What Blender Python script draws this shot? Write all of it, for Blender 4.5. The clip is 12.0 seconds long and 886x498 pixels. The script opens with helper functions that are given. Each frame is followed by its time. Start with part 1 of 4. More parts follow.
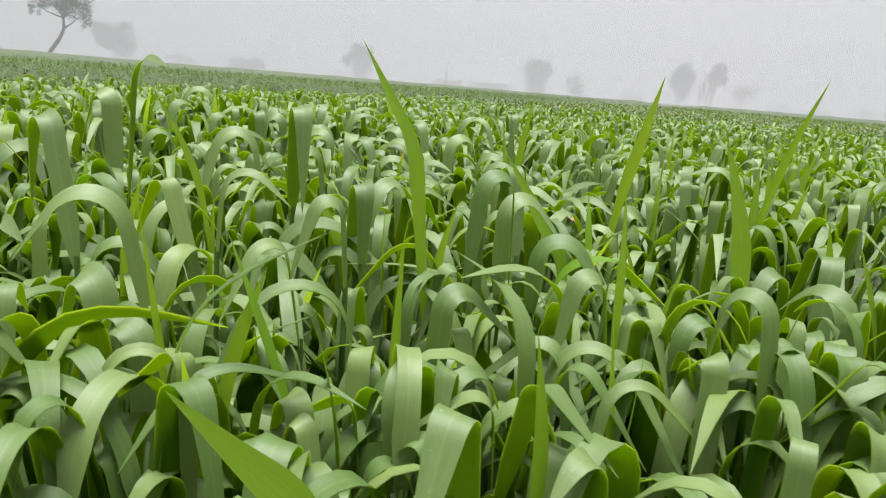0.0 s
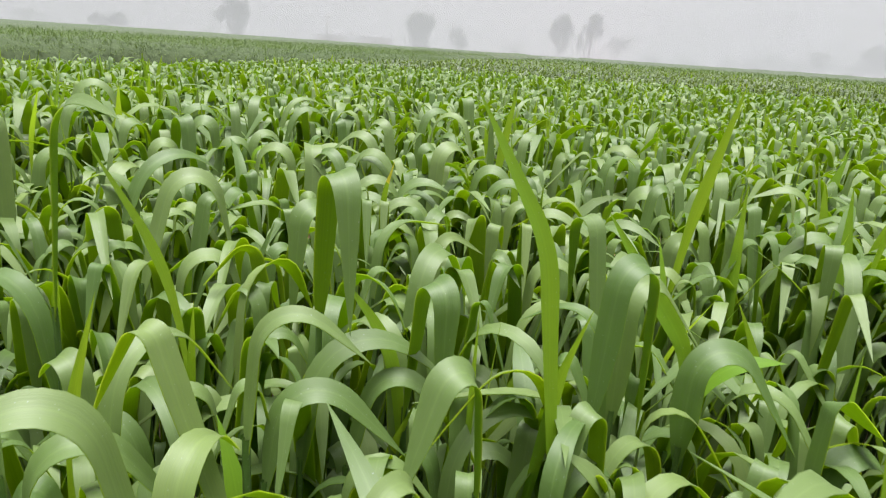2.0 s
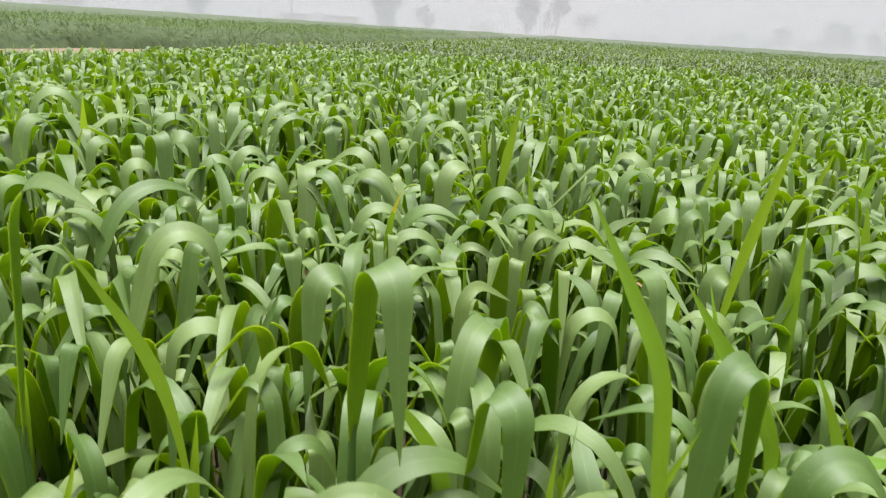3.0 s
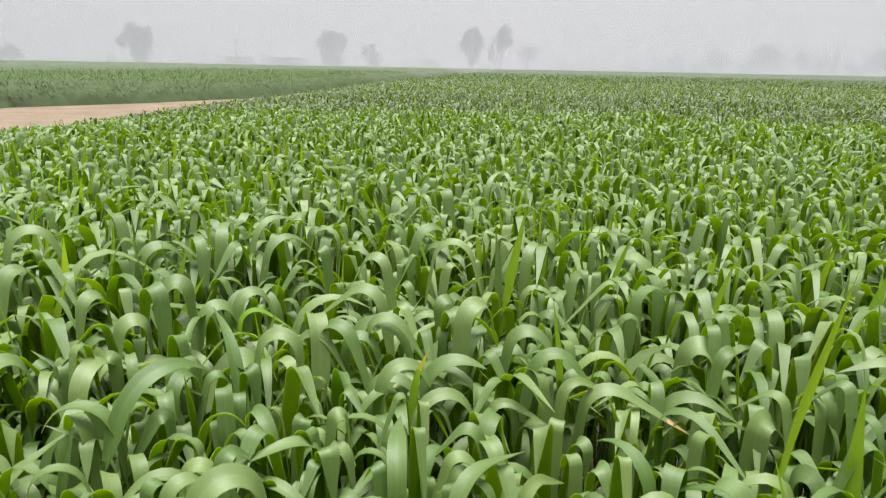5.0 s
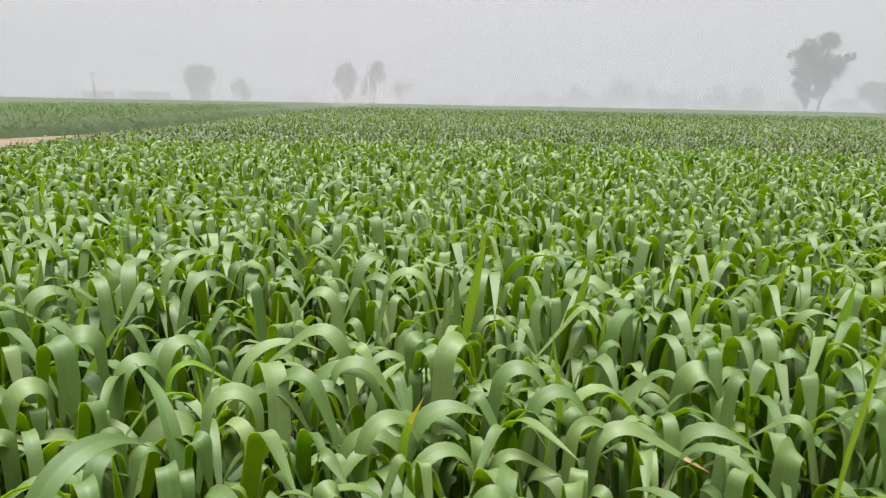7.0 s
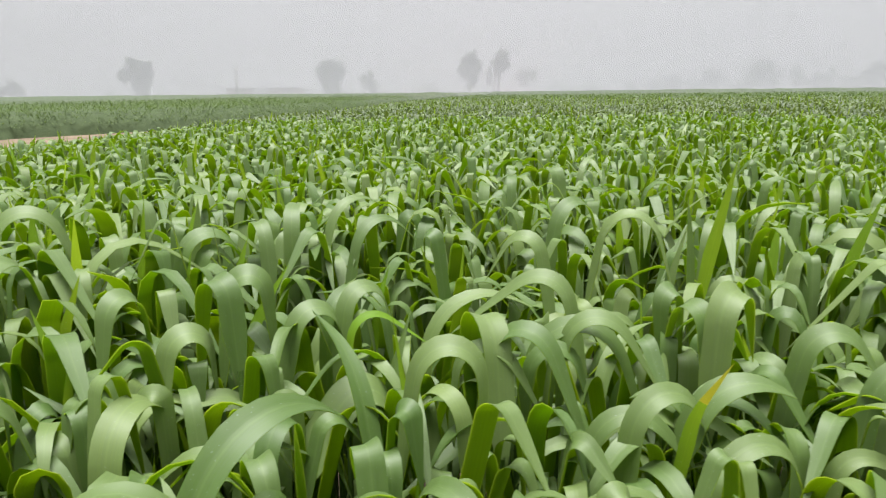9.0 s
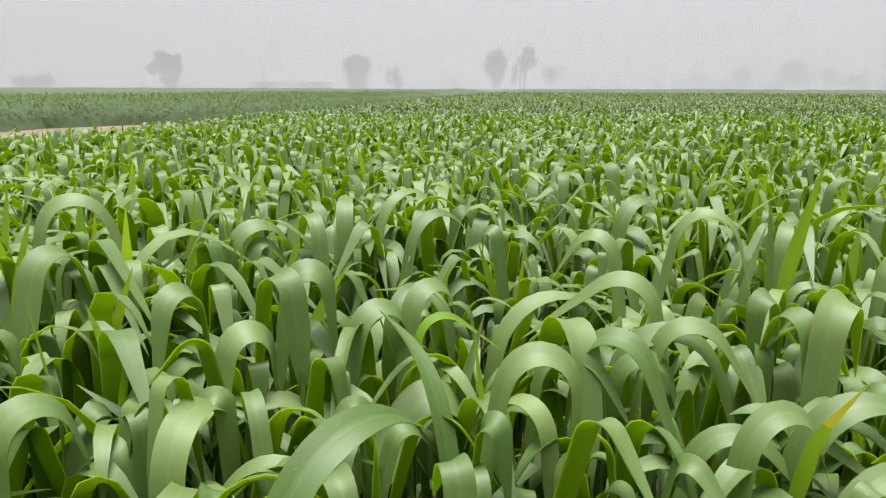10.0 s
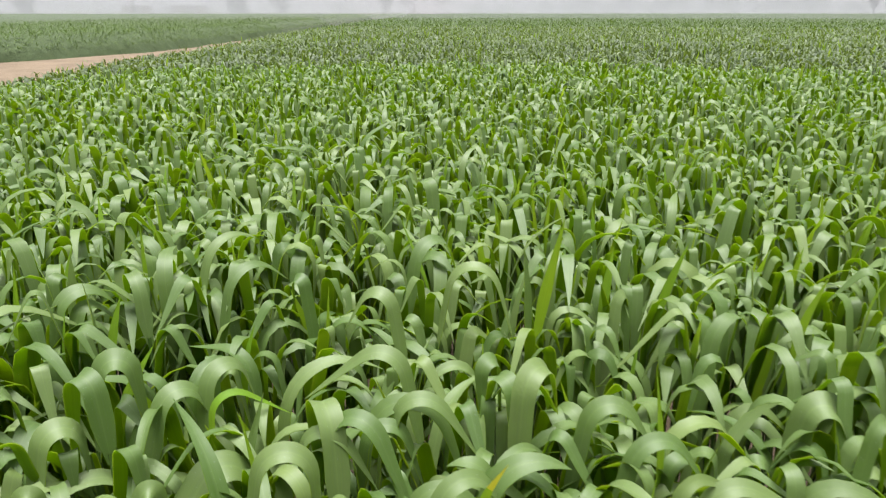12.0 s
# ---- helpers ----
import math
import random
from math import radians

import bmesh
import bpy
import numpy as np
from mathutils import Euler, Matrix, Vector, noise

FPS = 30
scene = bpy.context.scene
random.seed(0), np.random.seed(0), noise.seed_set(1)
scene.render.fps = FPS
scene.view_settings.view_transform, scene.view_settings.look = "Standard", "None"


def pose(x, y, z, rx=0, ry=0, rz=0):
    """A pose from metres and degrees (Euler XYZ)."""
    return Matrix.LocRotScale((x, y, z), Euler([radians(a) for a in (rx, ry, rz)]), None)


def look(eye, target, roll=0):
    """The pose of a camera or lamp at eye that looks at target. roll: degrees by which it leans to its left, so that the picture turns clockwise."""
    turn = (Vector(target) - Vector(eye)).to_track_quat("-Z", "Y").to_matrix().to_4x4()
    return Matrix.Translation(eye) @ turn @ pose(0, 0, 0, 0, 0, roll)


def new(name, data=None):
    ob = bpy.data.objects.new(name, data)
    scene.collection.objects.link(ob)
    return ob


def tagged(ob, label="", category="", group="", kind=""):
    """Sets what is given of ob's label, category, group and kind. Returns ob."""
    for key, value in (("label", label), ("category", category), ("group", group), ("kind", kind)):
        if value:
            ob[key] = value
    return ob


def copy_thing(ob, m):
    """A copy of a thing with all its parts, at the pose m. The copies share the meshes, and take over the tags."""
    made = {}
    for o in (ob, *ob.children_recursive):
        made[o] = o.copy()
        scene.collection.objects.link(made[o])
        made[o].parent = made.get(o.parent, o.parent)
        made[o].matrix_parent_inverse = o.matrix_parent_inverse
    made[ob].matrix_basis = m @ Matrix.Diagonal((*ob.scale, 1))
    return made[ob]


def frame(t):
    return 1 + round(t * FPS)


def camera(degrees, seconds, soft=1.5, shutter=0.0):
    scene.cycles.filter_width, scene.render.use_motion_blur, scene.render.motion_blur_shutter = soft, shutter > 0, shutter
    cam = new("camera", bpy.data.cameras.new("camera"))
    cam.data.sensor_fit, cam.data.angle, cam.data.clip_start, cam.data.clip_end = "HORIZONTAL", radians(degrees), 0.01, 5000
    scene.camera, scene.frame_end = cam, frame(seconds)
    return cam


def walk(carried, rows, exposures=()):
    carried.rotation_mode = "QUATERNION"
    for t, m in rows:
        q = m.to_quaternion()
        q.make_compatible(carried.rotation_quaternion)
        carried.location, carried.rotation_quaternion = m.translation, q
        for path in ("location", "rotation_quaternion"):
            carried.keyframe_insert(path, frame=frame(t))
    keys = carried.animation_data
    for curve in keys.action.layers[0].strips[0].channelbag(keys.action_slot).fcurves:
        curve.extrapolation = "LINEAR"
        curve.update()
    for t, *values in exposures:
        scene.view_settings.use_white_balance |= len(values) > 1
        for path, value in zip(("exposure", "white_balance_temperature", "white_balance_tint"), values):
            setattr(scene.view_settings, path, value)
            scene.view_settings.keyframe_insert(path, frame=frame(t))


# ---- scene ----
cam = camera(65.3, 12.0, 1.2, 0.28)
PATH = [
    (0, (0.253, 0.517, 0.663), (0.285, 2.464, 0.204), 4.7),
    (0.5, (0.207, 0.552, 0.674), (0.348, 2.489, 0.195), 3.7),
    (1, (0.157, 0.61, 0.691), (0.419, 2.533, 0.207), 2.7),
    (1.5, (0.129, 0.676, 0.699), (0.463, 2.581, 0.187), 3.2),
    (2, (0.123, 0.736, 0.706), (0.468, 2.626, 0.15), 3.9),
    (2.5, (0.122, 0.785, 0.708), (0.477, 2.662, 0.116), 3.8),
    (3, (0.092, 0.834, 0.738), (0.52, 2.691, 0.132), 3.6),
    (5, (0.037, 0.917, 0.845), (0.585, 2.771, 0.335), 1.1),
    (5.5, (0.022, 0.963, 0.859), (0.65, 2.804, 0.394), 1.2),
    (6, (-0.004, 0.996, 0.831), (0.785, 2.783, 0.401), 1.8),
    (6.5, (-0.017, 1.009, 0.826), (0.885, 2.747, 0.416), 1.4),
    (8.5, (-0.025, 1.202, 0.74), (0.601, 3.052, 0.309), -0.7),
    (9, (-0.046, 1.227, 0.725), (0.499, 3.1, 0.282), -0.6),
    (9.5, (-0.067, 1.249, 0.718), (0.425, 3.134, 0.267), -0.4),
    (10, (-0.074, 1.271, 0.718), (0.41, 3.158, 0.266), 0.2),
    (10.5, (-0.064, 1.286, 0.719), (0.48, 3.153, 0.253), 0.9),
    (11, (-0.031, 1.285, 0.772), (0.625, 3.106, 0.271), 1.3),
    (11.5, (-0.003, 1.249, 0.832), (0.724, 3.027, 0.273), 0.8),
    (12, (0.006, 1.171, 0.873), (0.747, 2.911, 0.224), 0.0),
]
walk(cam, [(t, look(eye, target, roll)) for t, eye, target, roll in PATH],
     ((0.0, 1.03), (1.2, 1.03), (2.0, 1.06), (3.0, 1.12), (5.0, 1.03), (6.0, 1.0), (8.5, 0.98), (10.0, 1.0), (12.0, 1.05)))

# ---- light ----
world = bpy.data.worlds.new("overcast")
scene.world = world
world.use_nodes = True
wn, wl = world.node_tree.nodes, world.node_tree.links
wn.clear()
sky = wn.new("ShaderNodeTexSky")
sky.sky_type = "NISHITA"
sky.sun_disc = False
sky.sun_elevation, sky.sun_rotation = radians(86), radians(239)
sky.dust_density, sky.air_density = 6.0, 1.0
grey = wn.new("ShaderNodeHueSaturation")
grey.inputs["Saturation"].default_value = 0.1
wl.new(sky.outputs[0], grey.inputs["Color"])
bg_sky = wn.new("ShaderNodeBackground")
bg_sky.inputs["Strength"].default_value = 0.030
wl.new(grey.outputs[0], bg_sky.inputs["Color"])
bg_fog = wn.new("ShaderNodeBackground")
bg_fog.inputs["Color"].default_value = (0.995, 0.985, 1.0, 1)
bg_fog.inputs["Strength"].default_value = 0.30
add = wn.new("ShaderNodeAddShader")
out = wn.new("ShaderNodeOutputWorld")
wl.new(bg_sky.outputs[0], add.inputs[0])
wl.new(bg_fog.outputs[0], add.inputs[1])
wl.new(add.outputs[0], out.inputs["Surface"])

sun = new("sun", bpy.data.lights.new("sun", "SUN"))
sun.data.energy, sun.data.angle, sun.data.color = 4.5, radians(34), (1.0, 0.99, 0.98)
sun.matrix_world = look((-3, -7, 92), (0, 0, 0))

# ---- materials ----


def material(name):
    m = bpy.data.materials.new(name)
    m.use_nodes = True
    n, l = m.node_tree.nodes, m.node_tree.links
    n.clear()
    o = n.new("ShaderNodeOutputMaterial")
    return m, n, l, o


def math_node(n, l, op, a, b=None):
    k = n.new("ShaderNodeMath")
    k.operation = op
    for i, v in enumerate((a, b)):
        if v is None:
            continue
        if hasattr(v, "links"):
            l.new(v, k.inputs[i])
        else:
            k.inputs[i].default_value = v
    return k.outputs[0]


def noise_node(n, l, vec, scale, detail=3.0, rough=0.55):
    k = n.new("ShaderNodeTexNoise")
    k.inputs["Scale"].default_value, k.inputs["Detail"].default_value = scale, detail
    k.inputs["Roughness"].default_value = rough
    if vec is not None:
        l.new(vec, k.inputs["Vector"])
    return k.outputs["Fac"]


def ramp(n, l, fac, stops):
    k = n.new("ShaderNodeValToRGB")
    e = k.color_ramp.elements
    while len(e) < len(stops):
        e.new(0.5)
    for i, (p, c) in enumerate(stops):
        e[i].position, e[i].color = p, (*c, 1)
    l.new(fac, k.inputs["Fac"])
    return k.outputs["Color"]


def mix_colour(n, l, fac, a, b, blend="MIX"):
    k = n.new("ShaderNodeMix")
    k.data_type, k.blend_type = "RGBA", blend
    for sock, v in ((k.inputs["Factor"], fac), (k.inputs["A"], a), (k.inputs["B"], b)):
        if hasattr(v, "links"):
            l.new(v, sock)
        elif isinstance(v, tuple):
            sock.default_value = (*v, 1)
        else:
            sock.default_value = v
    return k.outputs["Result"]


def leaf_material(name, dark, light, glow, wax=0.30, through_light=0.34, gloss=0.62):
    """Waxy blade: veins along it, bloom on the skin, light coming through it."""
    m, n, l, o = material(name)
    uv = n.new("ShaderNodeUVMap").outputs["UV"]
    geo = n.new("ShaderNodeNewGeometry")
    info = n.new("ShaderNodeObjectInfo")
    rnd = math_node(n, l, "FRACT", math_node(n, l, "ADD", geo.outputs["Random Per Island"], info.outputs["Random"]))
    base = ramp(n, l, rnd, [(0.0, dark), (0.55, tuple((a + b) / 2 for a, b in zip(dark, light))), (0.9, light), (1.0, tuple(min(1, c * f) for c, f in zip(light, (1.12, 1.10, 0.95))))])
    sep = n.new("ShaderNodeSeparateXYZ")
    l.new(uv, sep.inputs[0])
    # veins: fine stripes across the blade, broken along it
    vm = n.new("ShaderNodeMapping")
    vm.inputs["Scale"].default_value = (30, 0.30, 1)
    l.new(uv, vm.inputs["Vector"])
    veins = noise_node(n, l, vm.outputs[0], 1.0, 2.0)
    rib = math_node(n, l, "ABSOLUTE", math_node(n, l, "SUBTRACT", sep.outputs["X"], 0.5))
    rib = math_node(n, l, "LESS_THAN", rib, 0.035)
    blotch = noise_node(n, l, geo.outputs["Position"], 60.0, 3.0)
    stripe = n.new("ShaderNodeMapRange")
    stripe.inputs["From Min"].default_value, stripe.inputs["From Max"].default_value = 0.34, 0.66
    l.new(veins, stripe.inputs["Value"])
    col = mix_colour(n, l, math_node(n, l, "MULTIPLY", stripe.outputs[0], 0.26), mix_colour(n, l, 0.18, base, dark), tuple(c * f for c, f in zip(light, (1.36, 1.30, 1.5))))
    col = mix_colour(n, l, math_node(n, l, "MULTIPLY", rib, 0.16), col, tuple(min(1, c * 1.7) for c in light))
    col = mix_colour(n, l, math_node(n, l, "MULTIPLY", blotch, 0.30), col, dark)
    # dew and dust specks
    spk = noise_node(n, l, geo.outputs["Position"], 900.0, 0.0)
    spk = math_node(n, l, "MULTIPLY", math_node(n, l, "GREATER_THAN", spk, 0.83), 0.35)
    col = mix_colour(n, l, spk, col, (0.5, 0.55, 0.45))
    p = n.new("ShaderNodeBsdfPrincipled")
    l.new(col, p.inputs["Base Color"])
    l.new(math_node(n, l, "ADD", 0.49, math_node(n, l, "MULTIPLY", blotch, 0.16)), p.inputs["Roughness"])
    p.inputs["Specular IOR Level"].default_value = gloss
    p.inputs["Sheen Weight"].default_value = wax
    p.inputs["Sheen Roughness"].default_value = 0.38
    p.inputs["Sheen Tint"].default_value = (0.95, 1.0, 0.90, 1)
    bump = n.new("ShaderNodeBump")
    bump.inputs["Strength"].default_value, bump.inputs["Distance"].default_value = 0.35, 0.0006
    l.new(veins, bump.inputs["Height"])
    l.new(bump.outputs[0], p.inputs["Normal"])
    t = n.new("ShaderNodeBsdfTranslucent")
    lit = mix_colour(n, l, math_node(n, l, "MULTIPLY", rnd, 0.6), glow, tuple(c * f for c, f in zip(glow, (1.5, 1.15, 1.0))))
    l.new(mix_colour(n, l, math_node(n, l, "MULTIPLY", veins, 0.8), lit, tuple(c * 0.55 for c in glow)), t.inputs["Color"])
    mx = n.new("ShaderNodeMixShader")
    mx.inputs[0].default_value = through_light
    l.new(p.outputs[0], mx.inputs[1])
    l.new(t.outputs[0], mx.inputs[2])
    l.new(mx.outputs[0], o.inputs["Surface"])
    return m


def plain(name, stops, scale, rough=0.8, bump=0.4, dist=0.01, detail=5.0):
    """A rough surface mottled at two scales."""
    m, n, l, o = material(name)
    pos = n.new("ShaderNodeNewGeometry").outputs["Position"]
    big = noise_node(n, l, pos, scale, detail, 0.6)
    fine = noise_node(n, l, pos, scale * 9, 3.0)
    col = ramp(n, l, math_node(n, l, "ADD", math_node(n, l, "MULTIPLY", big, 0.65), math_node(n, l, "MULTIPLY", fine, 0.35)), stops)
    p = n.new("ShaderNodeBsdfPrincipled")
    l.new(col, p.inputs["Base Color"])
    p.inputs["Roughness"].default_value = rough
    b = n.new("ShaderNodeBump")
    b.inputs["Strength"].default_value, b.inputs["Distance"].default_value = bump, dist
    l.new(fine, b.inputs["Height"])
    l.new(b.outputs[0], p.inputs["Normal"])
    l.new(p.outputs[0], o.inputs["Surface"])
    return m


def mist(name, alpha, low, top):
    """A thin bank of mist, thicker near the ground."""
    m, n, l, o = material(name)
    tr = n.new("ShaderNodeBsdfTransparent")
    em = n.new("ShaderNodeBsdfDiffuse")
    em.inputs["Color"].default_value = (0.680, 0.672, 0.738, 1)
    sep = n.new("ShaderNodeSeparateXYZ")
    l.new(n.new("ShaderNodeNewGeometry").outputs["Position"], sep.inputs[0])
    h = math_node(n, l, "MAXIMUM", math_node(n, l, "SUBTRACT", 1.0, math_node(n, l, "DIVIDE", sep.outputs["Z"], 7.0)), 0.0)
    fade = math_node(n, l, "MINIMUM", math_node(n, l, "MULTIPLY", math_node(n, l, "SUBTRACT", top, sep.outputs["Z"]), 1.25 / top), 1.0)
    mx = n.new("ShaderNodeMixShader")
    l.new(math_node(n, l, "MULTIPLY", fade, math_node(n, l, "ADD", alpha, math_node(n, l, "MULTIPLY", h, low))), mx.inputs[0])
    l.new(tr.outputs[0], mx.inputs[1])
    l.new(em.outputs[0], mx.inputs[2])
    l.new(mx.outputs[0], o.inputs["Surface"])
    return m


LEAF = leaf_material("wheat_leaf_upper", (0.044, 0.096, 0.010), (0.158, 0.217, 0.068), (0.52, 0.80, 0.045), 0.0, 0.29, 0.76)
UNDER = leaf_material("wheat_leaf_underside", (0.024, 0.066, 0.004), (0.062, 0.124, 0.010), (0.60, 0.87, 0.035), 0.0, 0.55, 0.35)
# darker, greyer copy of the wheat leaf: gap shade and haze put into its colour
FAR_LEAF_SHADED = leaf_material("wheat_leaf_far_shaded", (0.010, 0.026, 0.003), (0.118, 0.163, 0.060), (0.24, 0.38, 0.03), 0.0, 0.18, 0.55)
YOUNG = leaf_material("young_leaf", (0.09, 0.19, 0.010), (0.15, 0.275, 0.020), (0.46, 0.72, 0.03), 0.0, 0.46, 0.35)
STEM = leaf_material("wheat_stem", (0.042, 0.098, 0.012), (0.080, 0.150, 0.024), (0.20, 0.36, 0.03), 0.0, 0.2)
NEIGHBOUR = leaf_material("distant_leaf", (0.044, 0.073, 0.021), (0.090, 0.128, 0.049), (0.16, 0.28, 0.02), 0.0, 0.22, 0.3)
YELLOW = leaf_material("yellowed_leaf", (0.72, 0.64, 0.04), (0.80, 0.75, 0.07), (0.62, 0.58, 0.03), 0.05, 0.3)
DEAD = leaf_material("withered_leaf", (0.28, 0.18, 0.08), (0.42, 0.29, 0.15), (0.26, 0.21, 0.10), 0.05, 0.12)
SOIL = plain("dry_soil", [(0.30, (0.085, 0.060, 0.037)), (0.5, (0.148, 0.107, 0.069)), (0.72, (0.198, 0.148, 0.099))], 1.6, 0.95, 0.8, 0.02)
# darker than the far crop: the shade of the gaps is put into this colour
CANOPY_SHADE = plain("lower_crop_shade", [(0.30, (0.018, 0.04, 0.010)), (0.5, (0.04, 0.075, 0.02)), (0.72, (0.075, 0.12, 0.035))], 9.0, 0.7, 1.0, 0.08)
CANOPY = plain("far_crop", [(0.30, (0.028, 0.050, 0.012)), (0.5, (0.047, 0.077, 0.020)), (0.72, (0.066, 0.098, 0.030))], 5.0, 0.6, 1.0, 0.08)
BARK = plain("bark", [(0.3, (0.05, 0.04, 0.032)), (0.7, (0.13, 0.105, 0.08))], 3.0, 0.9, 0.8, 0.03)
FOLIAGE = plain("tree_foliage", [(0.3, (0.03, 0.05, 0.02)), (0.7, (0.09, 0.12, 0.05))], 1.2, 0.7, 0.2, 0.01)
BRICK = plain("brick_wall", [(0.3, (0.22, 0.13, 0.09)), (0.7, (0.36, 0.24, 0.17))], 2.0, 0.9, 0.3, 0.01)
CONCRETE = plain("concrete", [(0.3, (0.25, 0.24, 0.22)), (0.7, (0.38, 0.36, 0.33))], 2.0, 0.9, 0.3, 0.01)
WOOD_DARK = plain("weathered_wood", [(0.3, (0.07, 0.055, 0.04)), (0.7, (0.16, 0.13, 0.10))], 6.0, 0.85, 0.3, 0.005)

# ---- the plan ----
# the dirt track runs between the crop edge and the neighbouring field; y, x along each edge
NEIGHBOUR_LOW = plain("neighbour_crop", [(0.30, (0.025, 0.044, 0.010)), (0.5, (0.039, 0.064, 0.016)), (0.72, (0.056, 0.082, 0.025))], 7.0, 0.8, 0.6, 0.05)

NEAR_EDGE = ((-400, -160), (-20, -12), (-10, -8), (-0.2, -4), (5.43, -1.20), (7.5, -0.34), (11.6, 1.04), (22, 4.8), (42, 13), (48.6, 16), (90, 36.5), (250, 114), (700, 330))
FAR_EDGE = ((-400, -280), (0, -14), (9, -8), (14.8, -3.8), (16.4, -1.65), (18.2, -0.1), (20.7, 1.25), (25.0, 3.0), (43, 10.7), (48, 13.4), (89, 33), (250, 110), (700, 325))


def edge_x(edge, y):
    return np.interp(y, [p[0] for p in edge], [p[1] for p in edge])


def in_crop(x, y, rough=0.0):
    """0 on bare ground, 1 in the field that the camera stands in, 2 in the field past the track."""
    return np.where(x > edge_x(NEAR_EDGE, y) + rough, 1, np.where(x < edge_x(FAR_EDGE, y) - rough, 2, 0))


def lin_mesh(name, verts, faces, mat, uvs=None, smooth=True, index=None):
    """A mesh from arrays of points and four-cornered faces."""
    me = bpy.data.meshes.new(name)
    verts, faces = np.asarray(verts, np.float32), np.asarray(faces, np.int32)
    me.vertices.add(len(verts))
    me.vertices.foreach_set("co", verts.ravel())
    me.loops.add(faces.size)
    me.loops.foreach_set("vertex_index", faces.ravel())
    me.polygons.add(len(faces))
    me.polygons.foreach_set("loop_start", np.arange(0, faces.size, faces.shape[1], dtype=np.int32))
    me.polygons.foreach_set("use_smooth", np.full(len(faces), smooth))
    for m in mat if isinstance(mat, (list, tuple)) else [mat]:
        me.materials.append(m)
    if index is not None:
        me.polygons.foreach_set("material_index", np.asarray(index, np.int32))
    if uvs is not None:
        layer = me.uv_layers.new(name="UVMap")
        layer.data.foreach_set("uv", np.asarray(uvs, np.float32)[faces.ravel()].ravel())
    me.update(calc_edges=True)
    return me


def part(name, me, parent, label=""):
    ob = new(name, me)
    ob.parent = parent
    return tagged(ob, label)


# ---- wheat ----
def blades(x, y, z, phi, th0, th1, s0, sw, length, width, twist, drift, fold, roll, segs, across=3, below=0.0):
    """Points, faces and uv of curved, tapering blades. th0, th1: degrees from upright at foot and tip; the bend sits about s0 and is sw long."""
    x, y, z, phi, th0, th1, s0, sw, length, width, twist, drift, fold, roll = [np.atleast_1d(np.asarray(v, float))[:, None] for v in (x, y, z, phi, th0, th1, s0, sw, length, width, twist, drift, fold, roll)]
    u, b0, b1 = np.linspace(0, 1, segs + 1)[None, :], np.maximum(0.03, s0 - sw / 2), np.minimum(0.96, s0 + sw / 2)
    s = np.where(u < 0.15, u / 0.15 * b0, np.where(u < 0.76, b0 + (u - 0.15) / 0.61 * (b1 - b0), b1 + (u - 0.76) / 0.24 * (1 - b1)))
    k = np.clip((s - s0 + sw / 2) / sw, 0, 1)
    th = np.radians(th0 + (th1 - th0) * k * k * (3 - 2 * k))
    ph = np.radians(phi + drift * s)
    d = np.stack([np.sin(th) * np.cos(ph), np.sin(th) * np.sin(ph), np.cos(th)], -1)
    mid = (d[:, 1:] + d[:, :-1]) / 2 * (length * np.diff(s, axis=1))[..., None]
    c = np.concatenate([np.zeros_like(mid[:, :1]), np.cumsum(mid, 1)], 1) + np.stack([x, y, z], -1)
    side = np.stack([-np.sin(ph), np.cos(ph), np.zeros_like(ph)], -1)
    up = np.cross(side, d)
    tw = np.radians(roll + twist * s)[..., None]
    side, up = side * np.cos(tw) + up * np.sin(tw), up * np.cos(tw) - side * np.sin(tw)
    taper = np.where(th1 < 50, 0.46, np.maximum(0.46, s0 - 0.06))
    hw = width / 2 * np.minimum(1, 0.3 + s / np.where(th1 < 50, 0.6, 0.2) * 0.7) * np.maximum(0.02, 1 - np.clip((s - taper) / (1 - taper), 0, 1) ** 1.5) * (1 + 0.05 * np.sin(s * length * 70 + x * 90))
    offs = np.linspace(-1, 1, across)
    rows = [c + side * (hw * o)[..., None] + up * (below - hw * fold * abs(o))[..., None] for o in offs]
    v = np.stack(rows, 2)
    n = len(x)
    uv = np.empty(v.shape[:3] + (2,))
    uv[..., 0] = (offs + 1) / 2
    uv[..., 1] = (s * length * 12 + x * 7.3)[..., None]
    i = np.arange(n)[:, None, None] * (segs + 1) * across + np.arange(segs)[None, :, None] * across + np.arange(across - 1)[None, None, :]
    f = np.stack([i, i + 1, i + 1 + across, i + across], -1).reshape(-1, 4)
    return v.reshape(-1, 3), f, uv.reshape(-1, 2)


